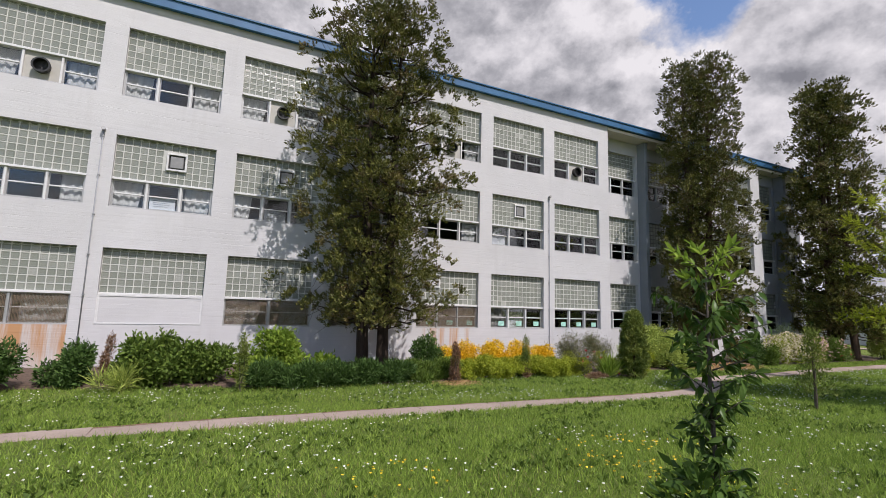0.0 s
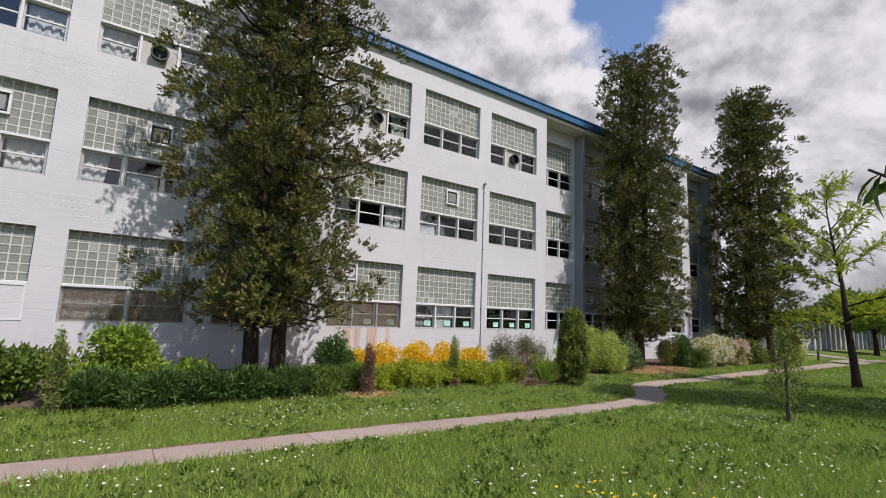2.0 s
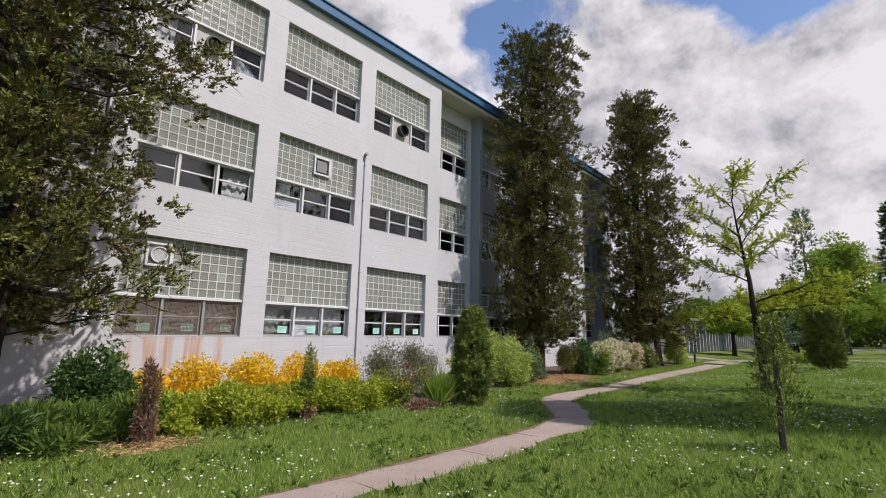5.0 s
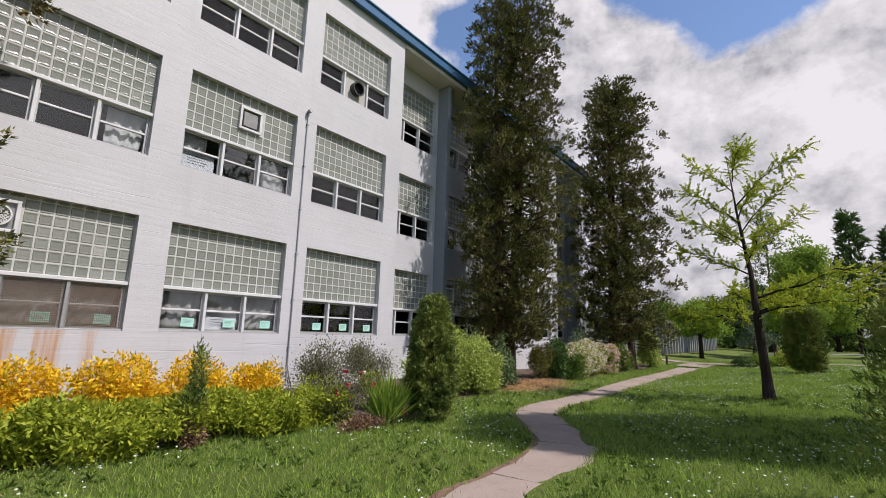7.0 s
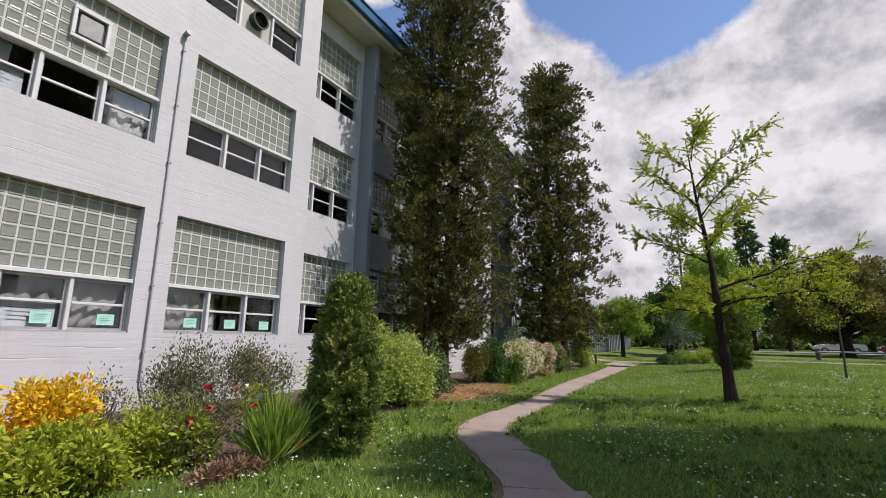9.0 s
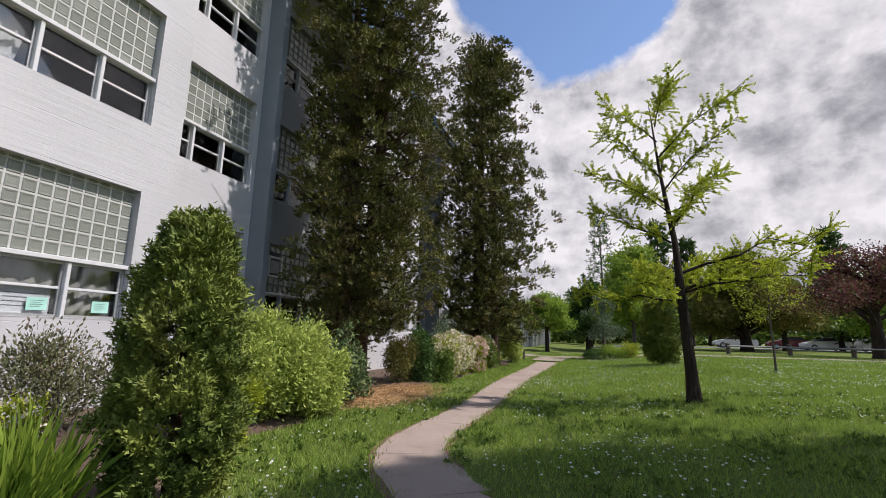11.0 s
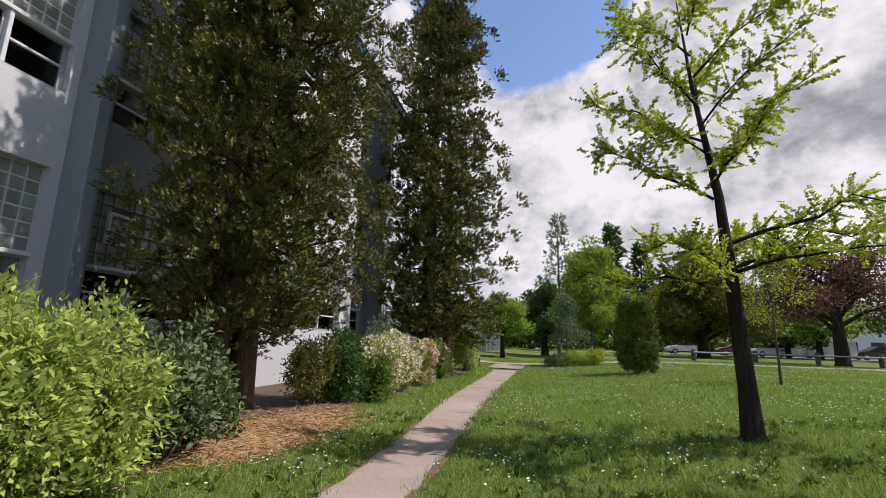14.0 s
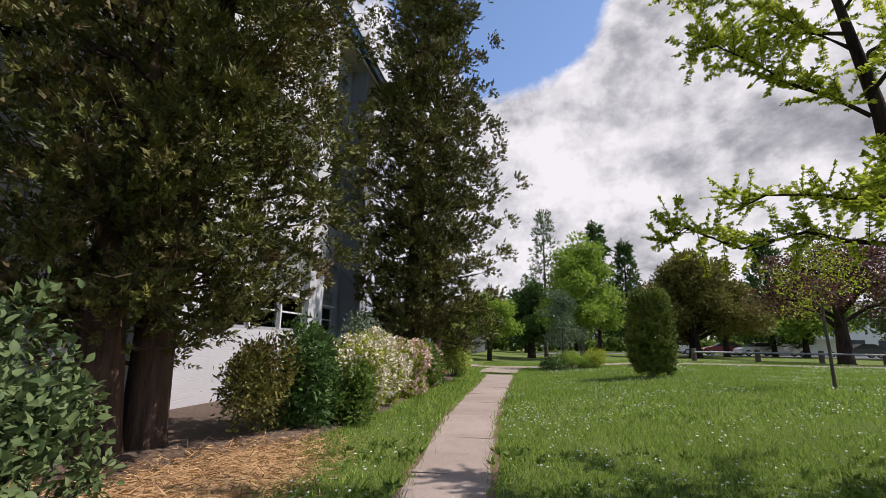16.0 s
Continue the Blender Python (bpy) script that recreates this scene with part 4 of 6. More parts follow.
def bush(name, at, size, seed, label, material, count=6000, leaf=(0.09, 0.035), lumps=9, upward=0.35, shell=0.45, stems=7, category="shrub", group="", flowers=None, bark_mat=BARK_GREY, cone=0.0, ragged=0.16, lump_size=0.52, rounded=False):
    """A leafy shrub: stems from the ground and leaves over several lumps with uneven outline. size: half width, half depth, height."""
    rng = np.random.default_rng(seed)
    root = thing(name, (at[0], at[1], ground_z(*at)), label, category, group)
    rx, ry, h = size
    mids = []
    for k in range(lumps):
        u = rng.uniform(0.12, 0.80)
        keep = (1 - cone * u) * (0.25 + (0.97 - lump_size) * rng.random())
        az = rng.uniform(0, math.tau)
        mids.append((math.cos(az) * rx * keep, math.sin(az) * ry * keep, h * u))
    mids = np.array(mids)
    lump_r = np.stack([np.full(lumps, rx * lump_size), np.full(lumps, ry * lump_size), np.full(lumps, h * lump_size * 0.58)], 1) * rng.uniform(0.75, 1.15, (lumps, 1)) * (1 - cone * mids[:, 2:3] / h * 0.8)
    pick = rng.integers(0, lumps, count)
    d = unit(rng.normal(size=(count, 3)))
    rad = (shell + (1 - shell) * rng.random(count) ** 0.5)[:, None] * (1 + ragged * rng.normal(size=(count, 1)))
    pos = mids[pick] + d * lump_r[pick] * rad
    pos[:, 2] = np.where(pos[:, 2] < 0.02, rng.uniform(0.02, 0.25 * h, count), pos[:, 2])
    way = d + rng.normal(size=d.shape) * 0.85
    way[:, 2] += upward
    s = rng.uniform(0.6, 1.25, count)
    if rounded:
        shaped_leaves("foliage", pos, way, s * leaf[0], s * leaf[1], material, root, rng, 0.35)
    else:
        leaves("foliage", pos, way, s * leaf[0], s * leaf[1], material, root, rng)
    if stems:
        bm = bmesh.new()
        for k in range(stems):
            m = mids[k % lumps]
            tube(bm, [(m[0] * 0.15, m[1] * 0.15, -0.05), (m[0] * 0.5, m[1] * 0.5, m[2] * 0.5), (m[0], m[1], m[2])], [0.022, 0.014, 0.006], 5, False)
        tagged(part("stem", bm, bark_mat, root), kind="stuff")
    if flowers:
        fm, fn, fs, fname, flabel = flowers
        pick = rng.integers(0, lumps, fn)
        d = unit(rng.normal(size=(fn, 3)) + np.array((0, -0.35, 0.35)))
        c = mids[pick] + d * lump_r[pick] * 1.04
        c = c[c[:, 2] > 0.1]
        base, way = spray(rng, c, d[: len(c)], 7, 0.7, fs * 0.25)
        tagged(leaves(fname, base, way, fs, fs * 0.7, fm, root, rng), flabel)
    return root


def broad_tree(name, at, height, trunk_r, fork, seed, label, material, limbs=8, leaf=(0.12, 0.05), per=700, spread=2.5, bark_mat=BARK_DARK, lift=0.6, clump=0.55, category="tree", group="", lean=0.0):
    """A broad-leaved tree: trunk, forked limbs and clouds of leaves about their ends."""
    rng = np.random.default_rng(seed)
    z0 = ground_z(at[0], at[1])
    root = thing(name, (at[0], at[1], z0), label, category, group)
    bm = bmesh.new()
    tube(bm, [(0, 0, -0.1), (0, 0, 0.12), (lean * 0.3, 0, fork * 0.5), (lean * 0.6, 0.03, fork), (lean, 0, height * 0.62), (lean, 0.05, height * 0.9)], [trunk_r * 1.45, trunk_r * 1.1, trunk_r, trunk_r * 0.85, trunk_r * 0.35, 0.015], 10)
    part("trunk", bm, bark_mat, root, shade=True)
    cen, outs = [], []
    for k in range(limbs):
        u = k / max(1, limbs - 1)
        z = fork + (height * 0.8 - fork) * u ** 1.1
        az = k * 2.4 + rng.normal() * 0.3
        ln = spread * (1 - 0.62 * u ** 1.4) * rng.uniform(0.8, 1.15)
        d = Vector((math.cos(az), math.sin(az), 0))
        o = Vector((lean * z / height, 0, z))
        pts = [o, o + d * ln * 0.35 + Vector((0, 0, ln * 0.22 * lift * 2)), o + d * ln * 0.7 + Vector((0, 0, ln * 0.40 * lift * 1.6)), o + d * ln + Vector((0, 0, ln * 0.42 * lift * 1.5))]
        b = bmesh.new()
        tube(b, pts, [trunk_r * 0.42 * (1 - 0.5 * u), trunk_r * 0.28, trunk_r * 0.16, 0.012], 6, False)
        part("limb", b, bark_mat, root)
        for s in (0.45, 0.65, 0.85, 1.0):
            i = min(2, int(s * 3))
            p = pts[i].lerp(pts[i + 1], s * 3 - i)
            cen.append(p + Vector(rng.normal(size=3)) * 0.2 * clump)
            outs.append(d + Vector((0, 0, 0.4)))
    cen.append(Vector((lean, 0, height * 0.92)))
    outs.append(Vector((0, 0, 1)))
    c = np.repeat(np.array(cen), per // 4, axis=0)
    d = unit(rng.normal(size=c.shape))
    pos = c + d * (rng.random((len(c), 1)) ** 0.5) * clump * spread * 0.55 * np.array((1, 1, 0.75))
    leaves("crown", pos, d + rng.normal(size=d.shape) * 0.5, rng.uniform(0.6, 1.2, len(c)) * leaf[0], rng.uniform(0.7, 1.2, len(c)) * leaf[1], material, root, rng)
    return root


# the tall conifers by the wall
conifer("conifer_tree", (4.42, 13.55, ground_z(5, 13.6)), 11.6, 1.35, 2.15, 11, "tall twin-stemmed olive conifer with brown tips beside the white wall", branches=185, tufts=4, plumes=20, each=13, leaf=(0.066, 0.036), plume=0.15, pad=0.40, inner=1, stems=((-0.32, -0.05, -0.45, 0.0), (0.30, 0.02, 0.55, 0.05)), trunk_r=0.165, bark_mat=BARK_DARK, dead=0.5,
        profile=lambda u: 0.98 if u < 0.62 else 0.98 - (u - 0.62) / 0.38 * 0.62, extra=((0.3, -0.1, 5.75, 0.02, 2.15), (0.3, -0.25, 5.6, -0.2, 1.9), (0.35, -0.1, 8.7, 0.0, 1.75), (0.35, -0.1, 8.4, -0.25, 1.7), (-0.3, -0.1, 6.6, 3.2, 2.3)), group="wall conifers")
PAIR = lambda u: min(1.0, 0.80 + 0.9 * u) * (1 - max(0, (u - 0.45) / 0.55) ** 1.5 * 0.68)
conifer("conifer_tree", (19.9, 14.15, ground_z(19.9, 14.1)), 14.1, 0.9, 1.62, 23, "tall dense dark olive conifer in the shrub bed", branches=150, tufts=4, plumes=19, each=14, leaf=(0.060, 0.033), plume=0.15, pad=0.38, inner=1, stems=((0.05, 0.0, -0.06, 0.25),), trunk_r=0.19, profile=PAIR, group="wall conifers", wall=15.3, dead=0.35)
conifer("conifer_tree", (20.5, 13.85, ground_z(20.5, 13.8)), 14.1, 1.3, 1.90, 29, "tall dense dark olive conifer leaning beside its twin", branches=175, tufts=4, plumes=19, each=14, leaf=(0.060, 0.033), plume=0.15, pad=0.40, inner=1, stems=((-0.08, 0.20, 0.06, -0.40),), trunk_r=0.19, profile=PAIR, group="wall conifers", wall=15.3, dead=0.5)
conifer("conifer_tree", (31.0, 13.45, ground_z(31, 13.4)), 15.1, 1.0, 2.45, 37, "tall dark many-stemmed conifer near the building's end", branches=230, tufts=4, plumes=20, each=9, leaf=(0.105, 0.060), plume=0.20, pad=0.52, inner=1, stems=((-0.5, 0.3, -0.6, 0.1), (0.25, 0.25, 0.0, 0.2), (0.1, -0.5, -0.2, -0.3)), trunk_r=0.17, group="wall conifers", wall=15.3,
        profile=lambda u: (0.78 + 0.22 * min(1, u / 0.25)) * (1 - max(0, (u - 0.38) / 0.62) ** 1.4 * 0.72))
# the large conifer whose boughs shade the lawn
conifer("conifer_tree", (16.35, -0.8, ground_z(16.35, -0.8)), 15.6, 5.2, 1.75, 41, "large dark conifer with drooping boughs shading the lawn", branches=210, tufts=4, plumes=12, each=7, leaf=(0.17, 0.085), plume=0.3, pad=0.55, trunk_r=0.3, wall=99, inner=1, ragged=0.25,
        profile=lambda u: 1.0 if u < 0.72 else 1.0 - ((u - 0.72) / 0.28) ** 1.6 * 0.75,
        extra=((0.4, 0.9, 9.1, 0.85, 3.4), (0.4, 0.9, 7.6, 0.85, 3.3)), bark_mat=BARK_DARK, material=DEEPGREEN)


def locust(at, seed):
    """A young honey locust: dark leaning trunk, long bare limbs and thin rows of yellow-green leaflets."""
    rng = np.random.default_rng(seed)
    z0 = ground_z(*at)
    root = thing("locust_tree", (at[0], at[1], z0), "young honey locust with dark trunk and yellow-green leaflets on the lawn", "tree")
    bm = bmesh.new()
    tube(bm, [(0, 0, -0.1), (0, 0, 0.06), (-0.02, 0.02, 0.6), (-0.05, 0.10, 1.9), (-0.02, 0.16, 3.2), (0.05, 0.36, 4.8), (0.05, 0.50, 6.4)], [0.25, 0.145, 0.112, 0.090, 0.060, 0.030, 0.008], 12)
    part("trunk", bm, BARK_DARK, root, shade=True)
    # start height, compass angle, length, rise
    plan = ((1.95, 88, 2.0, 0.10), (2.0, 150, 1.7, 0.10), (2.1, 250, 2.5, 0.20), (2.15, 290, 2.7, 0.28), (2.3, 330, 2.1, 0.30), (2.4, 20, 2.0, 0.25), (2.5, 270, 2.9, 0.30), (3.2, 100, 1.6, 0.55), (3.4, 200, 1.5, 0.6),
            (3.7, 300, 1.5, 0.9), (4.0, 80, 1.5, 0.85), (4.2, 30, 1.5, 0.6), (4.5, 250, 1.3, 1.1), (4.8, 120, 1.4, 0.8), (5.0, 340, 1.4, 1.0), (5.4, 270, 1.5, 1.1), (5.8, 80, 1.1, 1.2), (6.2, 200, 0.8, 1.2), (6.5, 320, 0.7, 1.4))
    base, way, size = [], [], []
    for z, deg, ln, rise in plan:
        if z > 3:
            z, rise = 3 + (z - 3) * 0.86, rise * 0.84
        a = radians(deg)
        d = Vector((math.cos(a), math.sin(a), 0))
        o = Vector((0, 0.07 * z, z))
        wob = [Vector(rng.normal(size=3)) * 0.07 * ln for _ in range(6)]
        pts = [o + d * (ln * s) + Vector((0, 0, ln * rise * (s ** 0.8))) + wob[i] * s for i, s in enumerate((0, 0.2, 0.4, 0.6, 0.8, 1.0))]
        b = bmesh.new()
        r0 = 0.008 + 0.009 * ln
        tube(b, pts, [r0, r0 * 0.8, r0 * 0.6, r0 * 0.42, r0 * 0.28, 0.005], 6, False)
        twigs = bmesh.new()
        for s in np.linspace(0.12, 1.0, int(12 + 9 * ln)):
            i = min(4, int(s * 5))
            p = pts[i].lerp(pts[i + 1], min(1, s * 5 - i))
            for _ in range(3):
                td = (d * rng.uniform(0.1, 0.9) + Vector(rng.normal(size=3)) * 0.75 + Vector((0, 0, 0.35))).normalized()
                tl = rng.uniform(0.12, 0.46)
                q = p + td * tl
                tube(twigs, [p, q], [0.004, 0.002], 3, False)
                nl = int(tl / 0.012)
                ts = rng.uniform(0.15, 1.0, nl)
                side = td.cross(Vector((0.1, 0.1, 1))).normalized()
                for t in ts:
                    for _k in range(2):
                        base.append(p + td * tl * t)
                        way.append(side * (1 if _k else -1) * 0.9 + td * 0.45 + Vector(rng.normal(size=3)) * 0.28)
                        size.append(rng.uniform(0.028, 0.055))
        limb = part("limb", b, BARK_DARK, root)
        tagged(part("twig", twigs, BARK_DARK, limb), kind="stuff")
    size = np.array(size)
    leaves("crown", np.array(base), np.array(way), size, size * 0.55, LOCUST, root, rng)
    return root


locust((20.5, 6.76), 5)


def sapling(at, height, seed):
    """A young cherry-like sapling with long hanging leaves and a bushy foot."""
    rng = np.random.default_rng(seed)
    root = thing("sapling", (at[0], at[1], ground_z(*at)), "slender young tree with long glossy green leaves on the lawn", "tree")
    part("trunk", tube(bmesh.new(), [(0, 0, -0.05), (0.01, 0, 0.5), (0.0, 0.02, 1.2), (-0.02, 0.0, height)], [0.022, 0.018, 0.012, 0.004], 7), BARK_GREY, root, shade=True)
    base, way, size, base2, way2, size2 = [], [], [], [], [], []
    for k in range(46):
        z = height * (0.10 + 0.88 * (k / 45) ** 0.9)
        az = k * 2.4
        gap = 0.5 < z / height < 0.56 or 0.33 < z / height < 0.40
        ln = (0.30 if z < 0.75 else 0.42 - 0.22 * abs(z / height - 0.72) / 0.3) * rng.uniform(0.6, 1.1) * (0.3 if gap else 1)
        ln = max(ln, 0.10)
        d = Vector((math.cos(az), math.sin(az), rng.uniform(0.3, 0.9))).normalized()
        q = Vector((0, 0, z)) + d * ln
        b = tube(bmesh.new(), [(0, 0, z), q], [0.006, 0.003], 4, False)
        part("twig", b, BARK_GREY, root)
        for s in rng.uniform(0.2, 1.0, 23):
            p = Vector((0, 0, z)).lerp(q, s)
            fresh = z > height * 0.86 or (z < 0.6 and rng.random() < 0.35)
            w = d * 0.6 + Vector(rng.normal(size=3)) * 0.7 + Vector((0, 0, 0.5 if fresh else -0.55))
            (base2 if fresh else base).append(p)
            (way2 if fresh else way).append(w)
            (size2 if fresh else size).append(rng.uniform(0.06, 0.11))
    size, size2 = np.array(size), np.array(size2)
    shaped_leaves("foliage", base, way, size, size * 0.36, GLOSSLEAF, root, rng, 0.8)
    tagged(shaped_leaves("new_leaf_tuft", base2, way2, size2, size2 * 0.30, LIME, root, rng, 0.4), "bright yellow-green new leaves", kind="stuff")
    return root


sapling((2.95, 2.0), 2.05, 8)
bush("sucker_shrub", (2.98, 2.03), (0.40, 0.40, 0.66), 90, "leafy suckers and bright young growth about a sapling's foot", LIME, 900, (0.10, 0.036), lumps=9, upward=0.4, stems=6, category="plant")
bush("sucker_shrub", (2.90, 1.95), (0.34, 0.34, 0.72), 91, "dark leafy suckers about a sapling's foot", GLOSSLEAF, 900, (0.11, 0.040), lumps=9, upward=0.2, stems=6, category="plant")


def staked_sapling(at):
    rng = np.random.default_rng(77)
    root = thing("staked_sapling", (at[0], at[1], ground_z(*at)), "small conifer sapling tied to a wooden stake on the lawn", "tree")
    part("trunk", tube(bmesh.new(), [(0, 0, -0.05), (0, 0, 1.5)], [0.03, 0.008], 7), BARK_GREY, root)
    part("stake", box(bmesh.new(), -0.07, -0.03, -0.05, -0.01, -0.05, 1.05), WOODPOST, root, "weathered wooden stake")
    part("tie", tube(bmesh.new(), [(-0.05, -0.03, 0.8), (0.02, 0, 0.8)], [0.035, 0.035], 8), DARK, root)
    c = []
    for k in range(60):
        z = 0.25 + 1.3 * k / 60
        r = 0.34 * (1 - (k / 60) * 0.75)
        a = k * 2.4
        for s in (0.4, 0.75, 1.0):
            c.append((math.cos(a) * r * s, math.sin(a) * r * s, z + 0.05 * s))
    c = np.array(c)
    base, way = spray(rng, c, c * np.array((1, 1, 0)) + np.array((0, 0, 0.25)), 12, 0.6, 0.03)
    leaves("foliage", base, way, 0.07, 0.018, CEDAR, root, rng)
    return root


staked_sapling((11.15, 5.38))

# shrubs along the wall, from the far end of the walk's start
bush("rhododendron", (-4.0, 12.75), (0.62, 0.55, 0.98), 101, "rounded dark green shrub below a rust-stained wall", DEEPGREEN, 5000, (0.11, 0.042), group="wall shrubs")
bush("rhododendron", (-2.75, 12.95), (0.50, 0.45, 0.85), 102, "rounded dark green shrub below a rust-stained wall", DEEPGREEN, 4200, (0.11, 0.042), group="wall shrubs")
bush("dead_shrub", (-2.02, 12.95), (0.17, 0.17, 1.18), 103, "narrow brownish dying conical shrub", BRONZE, 2200, (0.06, 0.016), upward=1.0, stems=3, lumps=7, cone=0.3)
bush("leafy_shrub", (-1.05, 12.75), (0.75, 0.60, 1.18), 104, "large fresh green leafy shrub by the wall", MIDGREEN, 7500, (0.12, 0.055), lumps=20, lump_size=0.36, ragged=0.22, group="leafy shrubs")
bush("leafy_shrub", (0.05, 12.85), (0.62, 0.55, 1.08), 105, "large fresh green leafy shrub by the wall", MIDGREEN, 6000, (0.12, 0.055), lumps=20, lump_size=0.36, ragged=0.22, group="leafy shrubs")
bush("leafy_shrub", (1.45, 12.75), (0.85, 0.60, 1.28), 106, "large light green leafy shrub by the wall", LIME, 9000, (0.12, 0.055), lumps=20, lump_size=0.36, ragged=0.22, group="leafy shrubs")
bush("dying_cedar", (0.75, 11.75), (0.17, 0.17, 1.28), 107, "narrow cedar with brown dead foot", CEDAR, 2600, (0.06, 0.016), upward=1.0, stems=3, lumps=7, cone=0.35)
bush("grassy_clump", (-1.7, 12.1), (0.35, 0.3, 0.42), 108, "pale clump of strap leaves in the bed", CHARTREUSE, 500, (0.32, 0.018), upward=1.2, stems=0, lumps=3, category="plant")
for k, (x, y) in enumerate(((1.35, 12.0), (2.15, 11.95), (2.95, 11.95), (3.75, 12.05), (4.55, 12.15), (5.35, 12.2), (6.05, 12.35))):
    bush("lily_clump", (x, y), (0.58, 0.42, 0.60 - 0.02 * k), 120 + k, "low dark green clump of narrow lily leaves edging the bed", DEEPGREEN if k < 5 else MIDGREEN, 4600, (0.15, 0.026), upward=0.9, stems=0, lumps=8, category="plant", group="lily edging")
bush("leafy_weed", (2.9, 12.85), (0.45, 0.35, 0.62), 131, "light green broad-leaved plant under the conifer", LIME, 1500, (0.13, 0.07), category="plant")
bush("dark_shrub", (5.85, 12.95), (0.52, 0.45, 1.12), 132, "dark green shrub with tall thin shoots", DEEPGREEN, 5500, (0.09, 0.035))
bush("tall_shoot", (6.15, 13.0), (0.22, 0.2, 1.42), 133, "thin tall leafy shoots above a dark shrub", MIDGREEN, 700, (0.085, 0.035), lumps=9, stems=5, category="plant")
bush("dead_shrub", (6.25, 11.72), (0.19, 0.19, 1.15), 134, "narrow dead brown conical shrub", BRONZE, 3000, (0.07, 0.018), upward=0.9, stems=4, lumps=8, cone=0.45)
bush("dying_cedar", (8.95, 12.2), (0.19, 0.19, 1.25), 135, "narrow cedar, green above and brown below", CEDAR, 3000, (0.06, 0.016), upward=1.0, stems=4, lumps=8, cone=0.4)
bush("dead_shrub", (8.97, 12.12), (0.17, 0.17, 0.55), 136, "brown dead twigs at a cedar's foot", BRONZE, 1500, (0.07, 0.018), upward=0.5, stems=3, lumps=5)
for k, (x, y, r, h) in enumerate(((6.75, 13.35, 0.42, 0.78), (7.45, 13.25, 0.50, 0.88), (8.2, 13.3, 0.50, 0.95), (8.95, 13.35, 0.48, 0.92), (9.75, 13.4, 0.55, 0.98), (10.45, 13.35, 0.40, 0.85))):
    bush("golden_shrub", (x, y), (r, r * 0.9, h), 140 + k, "golden yellow leafed shrub against the white wall", GOLD, 5600, (0.065, 0.03), upward=0.15, group="golden shrubs", shell=0.6)
for k in range(8):
    x = 6.75 + 0.62 * k
    bush("low_hedge_shrub", (x, 12.45 + 0.08 * math.sin(k * 2)), (0.52, 0.60, 0.60 + 0.06 * math.sin(k * 1.7)), 150 + k, "low yellow-green hedge shrub in front of golden shrubs", YELLOWGREEN, 6000, (0.072, 0.030), upward=0.25, lumps=18, lump_size=0.38, ragged=0.22, group="yellow-green hedge", shell=0.6)
bush("grey_shrub", (12.6, 14.1), (0.75, 0.5, 1.15), 160, "thin grey-purple twiggy shrub at the wall", TWIGGY, 6200, (0.055, 0.022), upward=1.0, shell=0.25, ragged=0.3, group="grey shrubs")
bush("grey_shrub", (13.8, 14.1), (0.75, 0.5, 1.20), 161, "thin grey-purple twiggy shrub at the wall", TWIGGY, 6200, (0.055, 0.022), upward=1.0, shell=0.25, ragged=0.3, group="grey shrubs")
bush("grey_shrub", (11.5, 14.3), (0.4, 0.35, 0.85), 162, "thin twiggy shrub at the wall", TWIGGY, 900, (0.05, 0.02), upward=1.2, shell=0.2, ragged=0.35, group="grey shrubs")
bush("azalea", (11.35, 12.15), (0.55, 0.42, 0.85), 163, "sparse twiggy azalea with a few red flowers", TWIGGY, 2600, (0.055, 0.016), upward=0.6, stems=16, lumps=12, flowers=(REDP, 7, 0.06, "blossom", "red blossoms"))
bush("azalea", (11.15, 12.45), (0.5, 0.4, 0.80), 164, "sparse twiggy azalea with dull green leaves", YELLOWGREEN, 2200, (0.05, 0.018), upward=0.6, stems=10)
bush("flower_clump", (12.35, 12.55), (0.35, 0.3, 0.75), 165, "small shrub with pale orange flowers", YELLOWGREEN, 1600, (0.05, 0.02), flowers=(CREAM, 30, 0.05, "blossom", "pale orange blossoms"))
bush("iris_clump", (11.95, 11.72), (0.34, 0.26, 0.36), 166, "upright clump of bright green iris leaves", LIME, 460, (0.50, 0.026), upward=3.0, stems=0, lumps=5, category="plant", flowers=(REDP, 2, 0.06, "blossom", "red blossoms"))
bush("low_weeds", (11.35, 11.6), (0.45, 0.2, 0.25), 167, "dull purple-green low weeds at the bed's edge", BRONZE, 900, (0.07, 0.02), upward=0.8, stems=0, category="plant")


